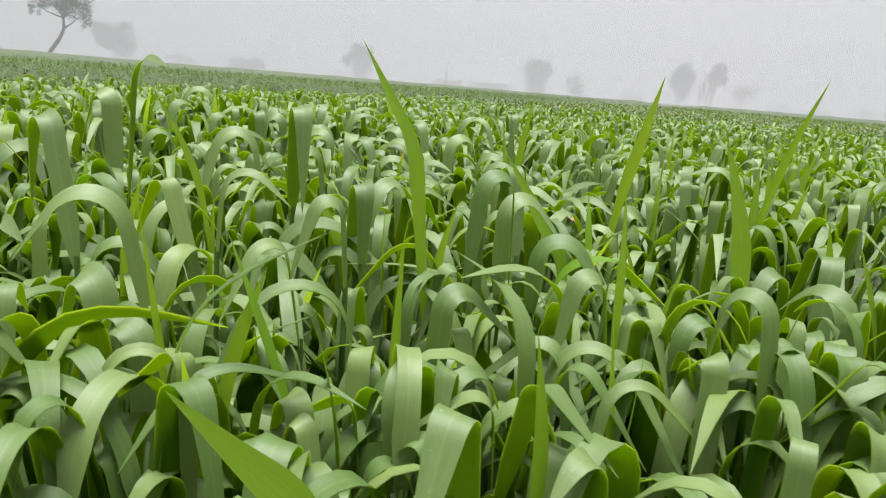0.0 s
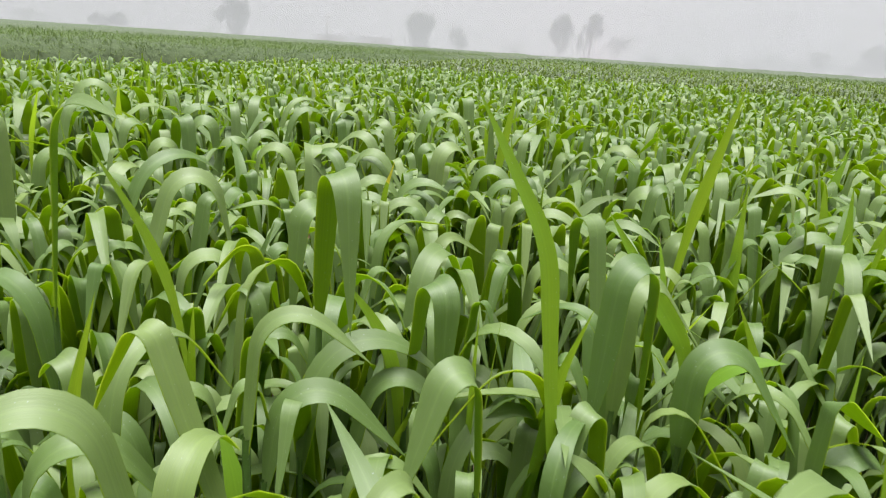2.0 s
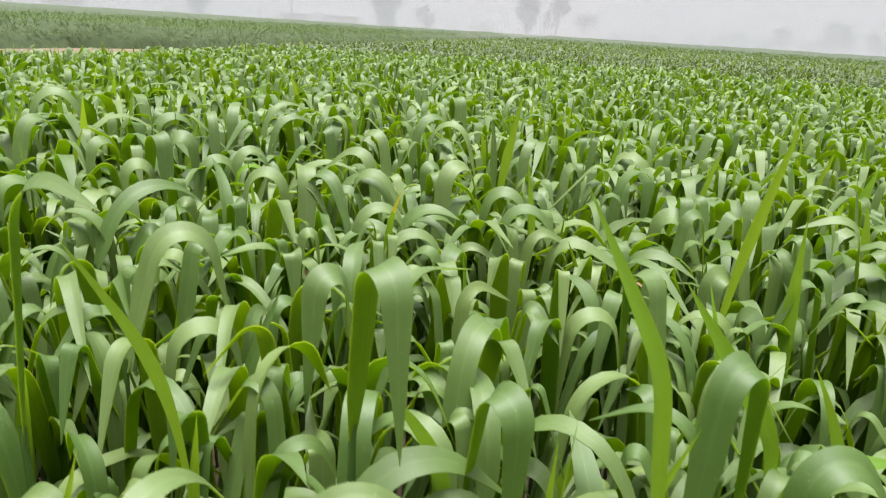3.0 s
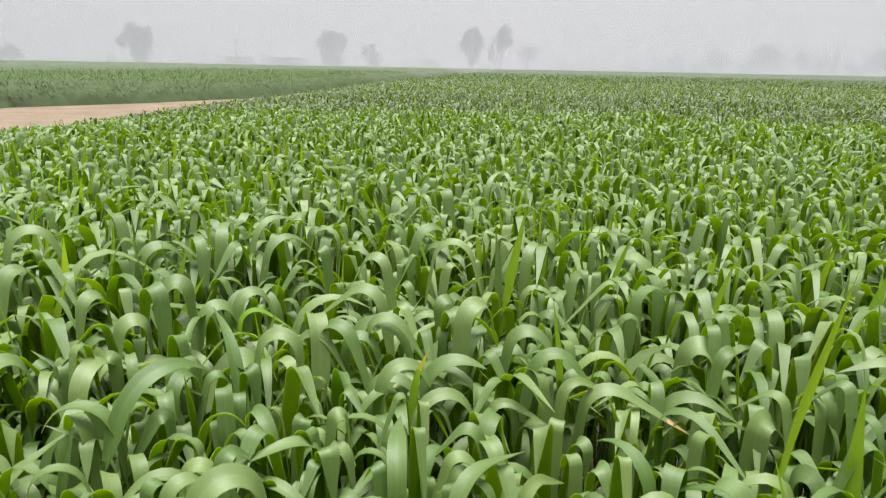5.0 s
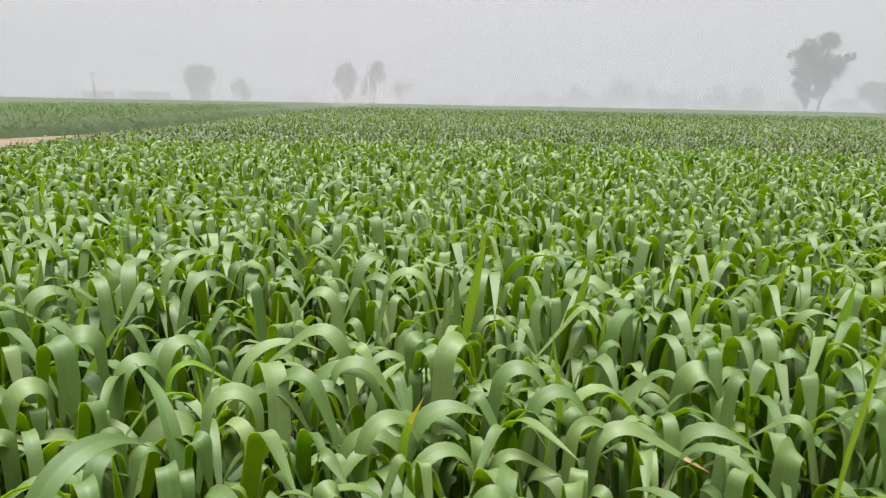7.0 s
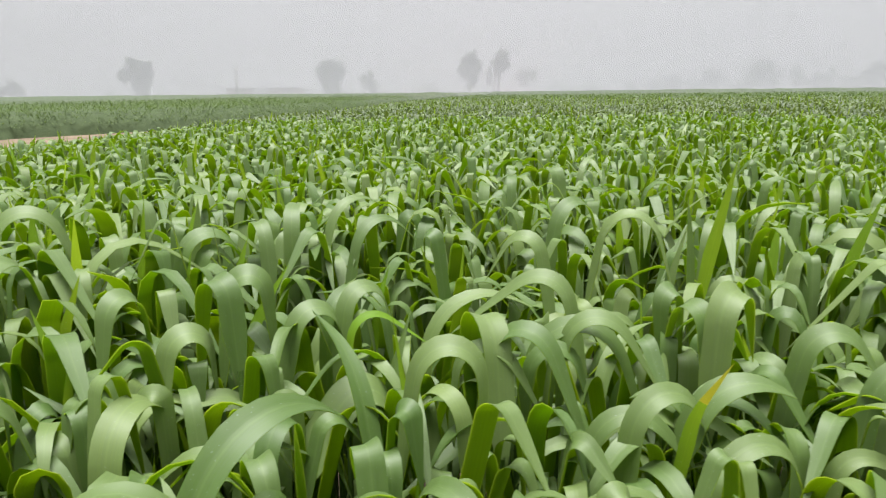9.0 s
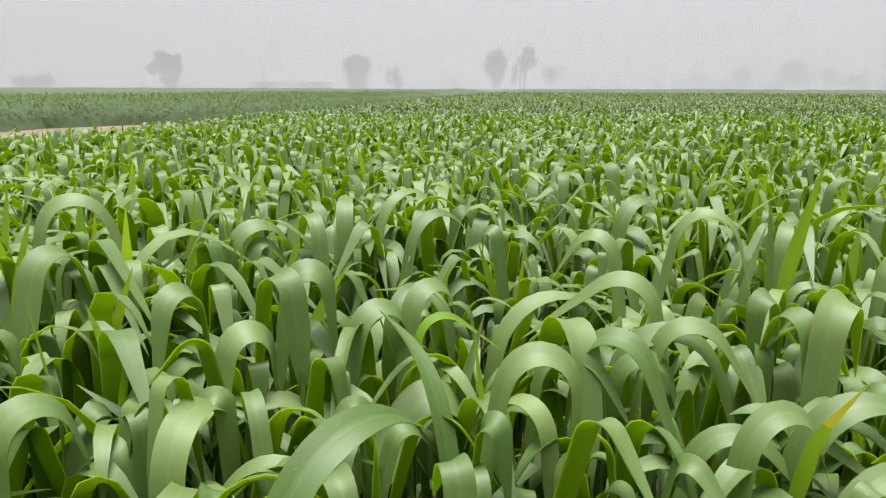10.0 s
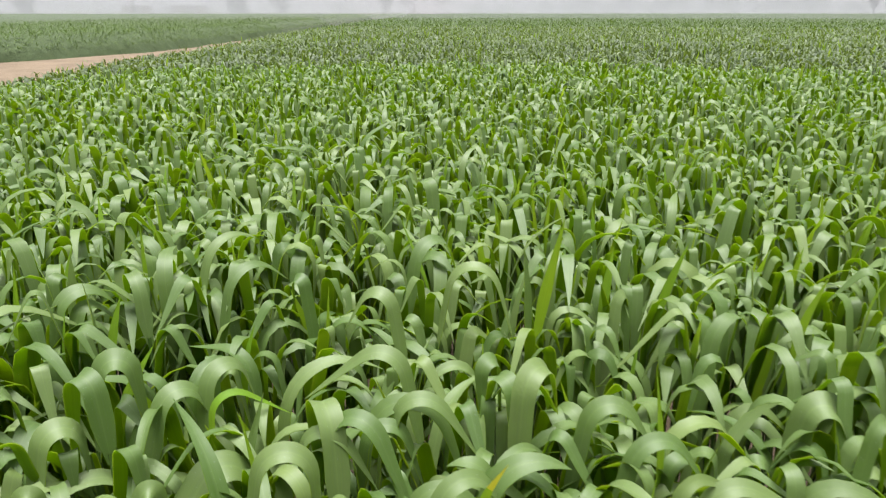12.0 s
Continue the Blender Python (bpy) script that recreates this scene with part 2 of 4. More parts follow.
def stalks(x, y, z0, z1, r, lean_x, lean_y, sides=4):
    x, y, z0, z1, r, lean_x, lean_y = [np.atleast_1d(np.asarray(v, float)) for v in (x, y, z0, z1, r, lean_x, lean_y)]
    n, levels = len(x), 3
    a = np.linspace(0, 2 * np.pi, sides, endpoint=False)
    v = np.empty((n, levels, sides, 3))
    for k in range(levels):
        t = k / (levels - 1)
        rr = r * (1 - 0.45 * t)
        v[:, k, :, 0] = (x + lean_x * t * t)[:, None] + rr[:, None] * np.cos(a)
        v[:, k, :, 1] = (y + lean_y * t * t)[:, None] + rr[:, None] * np.sin(a)
        v[:, k, :, 2] = (z0 + (z1 - z0) * t)[:, None]
    base = np.arange(n)[:, None, None] * levels * sides + np.arange(levels - 1)[None, :, None] * sides
    j = np.arange(sides)[None, None, :]
    f = np.stack([base + j, base + (j + 1) % sides, base + sides + (j + 1) % sides, base + sides + j], -1).reshape(-1, 4)
    uv = np.zeros((n * levels * sides, 2))
    uv[:, 0] = np.tile(np.linspace(0, 1, sides), n * levels)
    uv[:, 1] = v[..., 2].ravel() * 12
    return v.reshape(-1, 3), f, uv


def blade_kinds(rng, n, droop=0.70, upright=0.14, hang=151, rise=0.0):
    """Bends of n blades: most arch over and hang, some stand up, some lean out."""
    u = rng.random(n)
    arch, stand = u < droop, u > 1 - upright
    th1 = np.where(arch, np.clip(rng.normal(hang, 17, n), 95, 184), np.where(stand, rng.uniform(6, 32, n), rng.uniform(60, 125, n)))
    s0 = np.where(arch, rng.uniform(0.46, 0.72, n) + rise, rng.uniform(0.4, 0.7, n))
    sw = np.where(arch, 0.09 + 0.42 * rng.random(n) ** 1.7, rng.uniform(0.4, 0.9, n))
    return th1, s0, sw, stand


def joined(pieces):
    v, f, uv, m, k = [], [], [], [], 0
    for (a, b, c), i in pieces:
        v.append(a), f.append(b + k), uv.append(c), m.append(np.full(len(b), i))
        k += len(a)
    return np.concatenate(v), np.concatenate(f), np.concatenate(uv), np.concatenate(m)


def crop(name, rng, x, y, height, segs, across, leaves, wide=1.0, stems=True, two_sided=True, other=False, short=1.0, young_share=0.17, hang=151, rise=0.0):
    """Many plants in one mesh: stalk and blades, scattered at x, y."""
    n = len(x)
    pieces = []
    lx, ly = rng.normal(0, 0.02, n), rng.normal(0, 0.02, n)
    for k in range(leaves):
        th1, s0, sw, stand = blade_kinds(rng, n, 0.96 if k else 0.95 - young_share, 0.03 if k else young_share, hang, rise)
        length = short * height * np.where(stand, rng.uniform(0.24, 0.38, n), rng.uniform(0.32, 0.50, n) * np.where(th1 > 128, 1 + 2.4 * rise, 0.75))
        crest = height * (1.0, 0.955, 0.89, 0.77)[k] * rng.uniform(0.92, 1.01, n) * np.where(stand, 1.05, 1.0)
        foot = crest - length * np.where(stand, 0.95, s0 * 0.95)
        if k == 0 and stems:
            pieces.append((stalks(x, y, np.zeros(n), foot, np.full(n, 0.0032), lx, ly, 3), 1))
        width = wide * rng.uniform(0.0110, 0.0180, n) * np.where(stand, 0.8, 1)
        roll = np.where(stand, rng.uniform(-90, 90, n), rng.normal(0, 13, n))
        bend = (x + lx, y + ly, foot, rng.uniform(0, 360, n), rng.uniform(1, 15, n), th1, s0, sw, length, width, rng.normal(0, 20, n), rng.normal(0, 16, n), rng.uniform(0.02, 0.16, n), roll)
        young = stand & (rng.random(n) < 0.78)
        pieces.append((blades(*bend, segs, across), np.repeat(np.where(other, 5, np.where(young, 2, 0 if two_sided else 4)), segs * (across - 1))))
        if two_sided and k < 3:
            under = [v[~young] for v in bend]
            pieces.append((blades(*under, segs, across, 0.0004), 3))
    v, f, uv, k = [], [], [], 0
    idx = []
    for (a, b, c), i in pieces:
        v.append(a), f.append(b + k), uv.append(c)
        idx.append(np.full(len(b), i) if np.isscalar(i) else i)
        k += len(a)
    return lin_mesh(name, np.concatenate(v), np.concatenate(f), [LEAF, STEM, YOUNG, UNDER, FAR_LEAF_SHADED, NEIGHBOUR], np.concatenate(uv), True, np.concatenate(idx))


# ground
def polar_sheet(name, radii, spokes, zf, mat, keep=None, centre=(0.1, 1.2)):
    a = np.linspace(0, 2 * np.pi, spokes, endpoint=False)
    r = np.asarray(radii)[:, None]
    x, y = centre[0] + r * np.sin(a), centre[1] + r * np.cos(a)
    v = np.stack([x, y, zf(x, y)], -1)
    i = np.arange(len(radii) - 1)[:, None] * spokes
    j = np.arange(spokes)[None, :]
    f = np.stack([i + j, i + spokes + j, i + spokes + (j + 1) % spokes, i + (j + 1) % spokes], -1)
    f = f.reshape(-1, 4)
    v = v.reshape(-1, 3)
    if keep is not None:
        c = v[f].mean(1)
        f = f[keep(c[:, 0], c[:, 1])]
        used, f = np.unique(f, return_inverse=True)
        v, f = v[used], f.reshape(-1, 4)
    return lin_mesh(name, v, f[:, ::-1], mat)


rng = np.random.default_rng(7)


def lumps(x, y, size):
    """Smooth uneven relief, from sums of waves."""
    z = np.zeros_like(x)
    for k in range(7):
        a, w = 0.7 + k * 2.399, (1.7 ** k) / size
        z += np.sin((x * np.cos(a) + y * np.sin(a)) * w + k * 1.3) * 0.55 ** k
    return z / 2


ground = new("ground", polar_sheet("ground", np.concatenate([[0.01], np.geomspace(0.3, 30, 70), np.geomspace(33, 1500, 40)]), 240, lambda x, y: 0.015 * lumps(x, y, 1.2) + 0.02 * lumps(x, y, 5.0), SOIL))
tagged(ground, "dry reddish-brown soil under the crop and along the track", "ground", kind="structure")

# far canopy, where single blades are no longer seen
CX, CY = 0.1, 1.2


def far_sheet(x, y):
    d, az = np.hypot(x - CX, y - CY), np.degrees(np.arctan2(x - CX, y - CY))
    ahead = (az > -50) & (az < 72)
    side = in_crop(x, y)
    return (side == 1) & (d > np.where(ahead, 4.6, 3.1))


def far_height(x, y):
    d = np.hypot(x - CX, y - CY)
    inside = np.maximum(x - edge_x(NEAR_EDGE, y), edge_x(FAR_EDGE, y) - x)
    return np.clip(inside / 0.9, 0.03, 1) * np.interp(d, (7, 18, 40, 54, 64, 300), (0.30, 0.38, 0.48, 0.70, 0.60, 0.70)) + 0.05 * lumps(x, y, 0.35) * np.clip(d / 20, 0.3, 1.3) + 0.03 * lumps(x, y, 4.0)


# dark sheet below the blades, its colour standing in for shade down there
under = new("wheat_canopy", polar_sheet("wheat_canopy", np.linspace(3, 18, 110), 320, far_height, CANOPY_SHADE, far_sheet))
tagged(under, "dark sheet coloured like the shade between lower leaves of the green wheat", "wheat field", kind="stuff")
canopy = new("wheat_canopy", polar_sheet("wheat_canopy", np.concatenate([np.geomspace(18, 120, 130), np.geomspace(124, 900, 60)]), 320, far_height, CANOPY, far_sheet))
tagged(canopy, "dense green wheat stretching to the misty horizon", "wheat field", kind="stuff")


def past_track(x, y):
    return (x < edge_x(FAR_EDGE, y) - 1.6) & (np.hypot(x - CX, y - CY) > 3)


def past_height(x, y):
    d = np.hypot(x - CX, y - CY)
    ease = np.clip((edge_x(FAR_EDGE, y) - 1.6 - x) / 5.0, 0, 1) * 0.14 + 0.86
    return ease * np.interp(d, (20, 40, 54, 64, 300), (0.38, 0.48, 0.70, 0.60, 0.70)) + 0.03 * lumps(x, y, 0.5) + 0.03 * lumps(x, y, 4.0)


beyond = new("wheat_canopy", polar_sheet("wheat_canopy", np.concatenate([np.geomspace(3, 120, 170), np.geomspace(124, 900, 60)]), 320, past_height, NEIGHBOUR_LOW, past_track))
tagged(beyond, "smooth mid-green crop of the neighbouring field", "wheat field", kind="stuff")


def scatter(rng, n, r0, r1, az0, az1):
    r = np.sqrt(rng.uniform(r0 * r0, r1 * r1, n))
    a = np.radians(rng.uniform(az0, az1, n))
    return CX + r * np.sin(a), CY + r * np.cos(a)


def stand_of(name, label, r0, r1, az0, az1, per_m2, segs, across, leaves, wide=1.0, stems=True, skip=None, two_sided=True, short=1.0, distant=False, young_share=0.15, hang=151, rise=0.0):
    area = math.pi * (r1 * r1 - r0 * r0) * (az1 - az0) / 360
    x, y = scatter(rng, int(area * per_m2), r0, r1, az0, az1)
    side = in_crop(x, y, rng.normal(0, 0.15, len(x)))
    ok = side == 1
    if skip is not None:
        ok &= ~skip(x, y)
    x, y, side = x[ok], y[ok], side[ok]
    edge = np.clip((x - edge_x(NEAR_EDGE, y)) / 1.2, 0, 1)
    h = np.where(side == 1, 0.585 * (0.82 + 0.18 * edge), 0.60) * (1 + 0.025 * lumps(x, y, 0.6)) * rng.uniform(0.95, 1.01, len(x))
    h = h * np.where(side == 1, 0.80 + 0.20 * np.clip((np.hypot(x - 0.24, y - 0.50) - 0.16) / 0.22, 0, 1), 1.0)
    h = h * np.where((x - 0.13) ** 2 / 0.16 + (y - 1.42) ** 2 / 0.30 < 1, 0.93, 1.0)
    h = h * (0.93 + 0.07 * np.clip((np.hypot(x - 0.24, y - 0.85) - 0.42) / 0.22, 0, 1))
    ob = new(name, crop(name, rng, x, y, h, segs, across, leaves, wide, stems, two_sided, distant, short, young_share, hang, rise))
    return tagged(ob, label, "wheat", kind="stuff")


# the plants that the camera passes nearest are single things
HERO_X, HERO_Y, HERO_RX, HERO_RY = 0.13, 1.50, 0.28, 0.34


def hero_patch(x, y):
    return ((x - HERO_X) / HERO_RX) ** 2 + ((y - HERO_Y) / HERO_RY) ** 2 < 1


def nearest(x, y):
    return np.hypot(x - 0.2, y - 0.95) < 0.62


stand_of("wheat_stand", "dense knee-high green wheat with arching blades", 0.0, 1.7, -66, 84, 700, 9, 3, 3, 1.08, short=0.84, rise=0.11, skip=lambda x, y: hero_patch(x, y) | nearest(x, y))
stand_of("wheat_stand", "dense knee-high green wheat with arching blades", 0.0, 0.9, -180, 180, 720, 12, 3, 3, 1.0, short=0.88, rise=0.11, skip=lambda x, y: hero_patch(x, y) | ~nearest(x, y))
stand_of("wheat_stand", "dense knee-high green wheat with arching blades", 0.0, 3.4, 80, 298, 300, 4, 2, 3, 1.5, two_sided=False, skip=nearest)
stand_of("wheat_stand", "dense green wheat with arching blades", 1.7, 4.5, -56, 78, 470, 6, 2, 3, 1.10, short=0.72, rise=0.06, young_share=0.12)
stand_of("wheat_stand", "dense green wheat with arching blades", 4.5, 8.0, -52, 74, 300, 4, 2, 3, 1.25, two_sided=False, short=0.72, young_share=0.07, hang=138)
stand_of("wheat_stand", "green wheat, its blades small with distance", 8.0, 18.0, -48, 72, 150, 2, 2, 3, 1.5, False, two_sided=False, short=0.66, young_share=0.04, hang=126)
stand_of("wheat_stand", "green wheat, its blades small with distance", 18.0, 45.0, -46, 70, 20, 2, 2, 2, 2.6, short=0.8, stems=False, two_sided=False, young_share=0.04, distant=True, hang=122)


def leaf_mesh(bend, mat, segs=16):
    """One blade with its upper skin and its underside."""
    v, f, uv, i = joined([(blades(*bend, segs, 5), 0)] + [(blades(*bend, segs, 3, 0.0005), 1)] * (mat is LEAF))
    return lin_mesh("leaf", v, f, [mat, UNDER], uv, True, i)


def wheat_plant(seed):
    """One plant: a stalk and four or five blades, each a mesh of its own."""
    g = np.random.default_rng(seed)
    root = new("wheat_plant")
    h = 0.585
    lx, ly = g.normal(0, 0.018, 2)
    for k in range(int(g.integers(3, 6))):
        th1, s0, sw, stand = blade_kinds(g, 1, 0.95 if k else 0.82, 0.02 if k else 0.14, 151, 0.11)
        length = h * (g.uniform(0.24, 0.38) if stand[0] else g.uniform(0.34, 0.50) if th1[0] > 128 else g.uniform(0.24, 0.36))
        foot = h * (1.0, 0.95, 0.88, 0.77, 0.58)[k] * g.uniform(0.96, 1.02) - length * (0.93 if stand[0] else s0[0] * 0.95)
        if k == 0:
            v, f, uv = stalks(0, 0, 0, foot, 0.0034, lx, ly, 6)
            part("stem", lin_mesh("stem", v, f, STEM, uv), root)
        bend = (lx, ly, foot, g.uniform(0, 360), g.uniform(1, 15), th1, s0, sw, length, g.uniform(0.0118, 0.0190) * (0.8 if stand[0] else 1), g.normal(0, 18), g.normal(0, 16), g.uniform(0.05, 0.30), g.uniform(-90, 90) if stand[0] else g.normal(0, 13))
        old = k == 4 and g.random() < 0.3
        mat = YELLOW if old else YOUNG if stand[0] and g.random() < 0.7 else LEAF
        part("leaf", leaf_mesh(bend, mat), root, "yellowed blade" if old else "upright bright green young blade" if mat is YOUNG else "")
    return tagged(root, "green wheat plant with broad arching blades, rooted in soil", "wheat plant", "wheat plants of the near crop")


kinds = [wheat_plant(100 + k) for k in range(20)]
spots = []
while len(spots) < 176:
    px, py = HERO_X + rng.uniform(-1, 1) * HERO_RX, HERO_Y + rng.uniform(-1, 1) * HERO_RY
    if hero_patch(px, py):
        spots.append((px, py))
for k, (px, py) in enumerate(spots):
    m = pose(px, py, 0, 0, 0, rng.uniform(0, 360))
    sc = rng.uniform(0.88, 0.95)
    plant = kinds[k] if k < len(kinds) else copy_thing(kinds[k % len(kinds)], m)
    plant.matrix_basis = m @ Matrix.Diagonal((sc, sc, sc, 1))


def tall_plant(seed, at, phi, bend, length, width, drift, mat, label, tip=None, tip_from=0.6):
    """A plant whose top blade stands out: its foot under at, the blade springing from at."""
    g = np.random.default_rng(seed)
    x, y, z = at
    root = new("wheat_plant")
    root.matrix_basis = pose(x, y, 0)
    v, f, uv = stalks(0, 0, 0, z + 0.01, 0.0036, 0, 0, 6)
    part("stem", lin_mesh("stem", v, f, STEM, uv), root)
    segs = 20
    b = (0, 0, z, phi, *bend, length, width, g.normal(0, 8), drift, g.uniform(0.06, 0.22), 65 if bend[1] < 70 else -34 * math.cos(radians(phi)))
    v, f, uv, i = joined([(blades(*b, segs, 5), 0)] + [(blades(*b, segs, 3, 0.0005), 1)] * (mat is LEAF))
    if tip is not None:
        along = np.concatenate([np.repeat(np.arange(segs), 4), np.repeat(np.arange(segs), 2)])[:len(f)] / segs
        i = np.where(along > tip_from, 2, i)
    part("leaf", lin_mesh("leaf", v, f, [mat, UNDER, tip or mat], uv, True, i), root, label)
    for k in range(3):
        th1, s0, sw, stand = blade_kinds(g, 1, 0.9, 0.0)
        t = (0.86, 0.70, 0.52)[k]
        b = (0, 0, z * t, phi + 180 * (k % 2 == 0) + g.normal(0, 40), g.uniform(6, 20), th1, s0, sw, g.uniform(0.16, 0.22), g.uniform(0.013, 0.018), g.normal(0, 22), g.normal(0, 20), g.uniform(0.05, 0.3), 0)
        part("leaf", leaf_mesh(b, LEAF), root)
    return tagged(root, "tall green wheat plant with " + label, "wheat plant", "wheat plants of the near crop")


tall_plant(900, (-0.029, 1.671, 0.454), 12, (35, 151, 0.60, 0.37), 0.148, 0.0309, 4, LEAF, "a broad arching green blade")
tall_plant(901, (0.109, 1.622, 0.474), 83, (9, 182, 0.50, 0.38), 0.230, 0.0213, 24, LEAF, "a broad arching green blade")
tall_plant(902, (0.105, 1.653, 0.484), 318, (8, 158, 0.44, 0.34), 0.217, 0.0162, 1, LEAF, "a broad arching green blade")
tall_plant(903, (-0.073, 1.785, 0.485), 353, (8, 175, 0.50, 0.24), 0.215, 0.0224, 9, LEAF, "a broad arching green blade")
tall_plant(904, (-0.057, 1.728, 0.516), 120, (6, 170, 0.38, 0.23), 0.221, 0.0200, 25, LEAF, "a broad arching green blade")
tall_plant(905, (-0.117, 1.779, 0.470), 217, (7, 169, 0.58, 0.27), 0.205, 0.0198, 12, LEAF, "a broad arching green blade")
tall_plant(906, (-0.034, 1.735, 0.477), 13, (14, 161, 0.52, 0.34), 0.190, 0.0188, 8, LEAF, "a broad arching green blade")
tall_plant(907, (0.016, 1.744, 0.491), 32, (8, 165, 0.59, 0.45), 0.159, 0.0164, -14, LEAF, "a broad arching green blade")
tall_plant(908, (0.204, 1.684, 0.484), 144, (11, 130, 0.52, 0.32), 0.206, 0.0165, 8, LEAF, "a broad arching green blade")
tall_plant(909, (0.162, 1.649, 0.483), 329, (3, 149, 0.51, 0.41), 0.186, 0.0147, 16, LEAF, "a broad arching green blade")
tall_plant(910, (0.263, 1.613, 0.475), 32, (5, 163, 0.60, 0.38), 0.197, 0.0210, -13, LEAF, "a broad arching green blade")
tall_plant(911, (0.392, 1.816, 0.446), 312, (8, 11, 0.53, 0.22), 0.216, 0.0150, -1, YOUNG, "an upright pointed young blade")
tall_plant(912, (-0.222, 1.633, 0.478), 48, (7, 166, 0.50, 0.40), 0.172, 0.0230, -29, LEAF, "a broad arching green blade")
tall_plant(913, (-0.137, 1.623, 0.446), 66, (6, 128, 0.56, 0.50), 0.178, 0.0192, -1, LEAF, "a broad arching green blade")
tall_plant(914, (0.184, 1.556, 0.418), 315, (9, 29, 0.75, 0.22), 0.168, 0.0105, -24, YOUNG, "a yellow-tipped upright blade", YELLOW, 0.58)
tall_plant(915, (0.146, 1.591, 0.464), 346, (15, 140, 0.51, 0.51), 0.140, 0.0148, -12, LEAF, "a broad arching green blade")
tall_plant(916, (0.205, 1.566, 0.489), 336, (14, 119, 0.59, 0.76), 0.113, 0.0207, 13, LEAF, "a broad arching green blade")
tall_plant(917, (0.067, 1.655, 0.409), 181, (9, 7, 0.48, 0.36), 0.178, 0.0064, 9, YOUNG, "an upright pointed young blade")
tall_plant(918, (-0.120, 1.960, 0.492), 17, (8, 146, 0.66, 0.58), 0.157, 0.0195, 0, LEAF, "a broad arching green blade")
tall_plant(919, (-0.265, 1.816, 0.480), 50, (14, 162, 0.57, 0.30), 0.222, 0.0222, -1, LEAF, "a broad arching green blade")
tall_plant(920, (-0.293, 1.963, 0.499), 15, (10, 160, 0.54, 0.40), 0.244, 0.0198, -10, LEAF, "a broad arching green blade")
tall_plant(924, (0.177, 1.130, 0.474), 310, (8, 180, 0.50, 0.22), 0.221, 0.0168, -34, LEAF, "a broad arching green blade")
tall_plant(925, (0.316, 1.125, 0.471), 30, (0, 140, 0.53, 0.29), 0.193, 0.0180, -22, LEAF, "a broad arching green blade")
tall_plant(926, (0.341, 1.080, 0.471), 8, (1, 147, 0.46, 0.38), 0.171, 0.0195, -27, LEAF, "a broad arching green blade")
tall_plant(927, (0.112, 1.110, 0.452), 12, (5, 133, 0.52, 0.63), 0.178, 0.0167, -1, LEAF, "a broad arching green blade")
tall_plant(928, (0.092, 1.097, 0.446), 359, (8, 138, 0.49, 0.47), 0.154, 0.0172, 3, LEAF, "a broad arching green blade")
tall_plant(929, (0.014, 1.060, 0.459), 67, (11, 147, 0.52, 0.46), 0.199, 0.0134, -28, LEAF, "a broad arching green blade")
tall_plant(930, (-0.024, 1.311, 0.492), 16, (15, 169, 0.56, 0.36), 0.206, 0.0171, 2, LEAF, "a broad arching green blade")
tall_plant(931, (0.133, 1.261, 0.500), 200, (6, 175, 0.47, 0.22), 0.194, 0.0187, 17, LEAF, "a broad arching green blade")
tall_plant(932, (0.504, 1.284, 0.421), 86, (11, 5, 0.52, 0.24), 0.188, 0.0159, -19, YOUNG, "an upright pointed young blade")
tall_plant(933, (0.178, 1.132, 0.434), 151, (6, 37, 0.61, 0.61), 0.149, 0.0108, 47, YOUNG, "an upright pointed young blade")
tall_plant(934, (0.223, 1.107, 0.385), 50, (1, 9, 0.61, 0.24), 0.175, 0.0093, -10, YOUNG, "an upright pointed young blade")
tall_plant(935, (0.185, 1.188, 0.483), 47, (10, 139, 0.50, 0.45), 0.179, 0.0173, 11, LEAF, "a broad arching green blade")
tall_plant(937, (0.057, 0.984, 0.479), 201, (11, 145, 0.59, 0.42), 0.180, 0.0159, -8, LEAF, "a broad arching green blade")
tall_plant(938, (0.075, 0.899, 0.454), 160, (12, 159, 0.51, 0.25), 0.180, 0.0206, -20, LEAF, "a broad arching green blade")
tall_plant(939, (0.098, 0.879, 0.452), 150, (8, 157, 0.46, 0.22), 0.169, 0.0167, 7, LEAF, "a broad arching green blade")
tall_plant(940, (0.193, 0.995, 0.506), 206, (5, 161, 0.53, 0.23), 0.145, 0.0177, -6, LEAF, "a broad arching green blade")
tall_plant(941, (0.124, 0.889, 0.463), 7, (22, 173, 0.52, 0.54), 0.207, 0.0089, 24, LEAF, "a broad arching green blade")
tall_plant(942, (0.374, 0.939, 0.470), 200, (9, 167, 0.54, 0.22), 0.168, 0.0163, -1, LEAF, "a broad arching green blade")
tall_plant(943, (0.234, 0.911, 0.386), 286, (2, 6, 0.75, 0.25), 0.192, 0.0105, 3, YOUNG, "an upright pointed young blade")
tall_plant(944, (0.383, 0.956, 0.421), 80, (9, 18, 0.75, 0.24), 0.187, 0.0109, 15, YOUNG, "an upright pointed young blade")
tall_plant(945, (0.119, 0.874, 0.408), 226, (6, 7, 0.55, 0.41), 0.185, 0.0070, 1, YOUNG, "an upright pointed young blade")
tall_plant(946, (0.321, 0.908, 0.454), 342, (14, 144, 0.55, 0.46), 0.137, 0.0108, 9, LEAF, "a broad arching green blade")
tall_plant(947, (0.098, 0.791, 0.456), 76, (12, 138, 0.38, 0.53), 0.178, 0.0155, 7, LEAF, "a broad arching green blade")
tall_plant(948, (0.455, 0.842, 0.474), 101, (14, 155, 0.37, 0.27), 0.196, 0.0146, 8, LEAF, "a broad arching green blade")
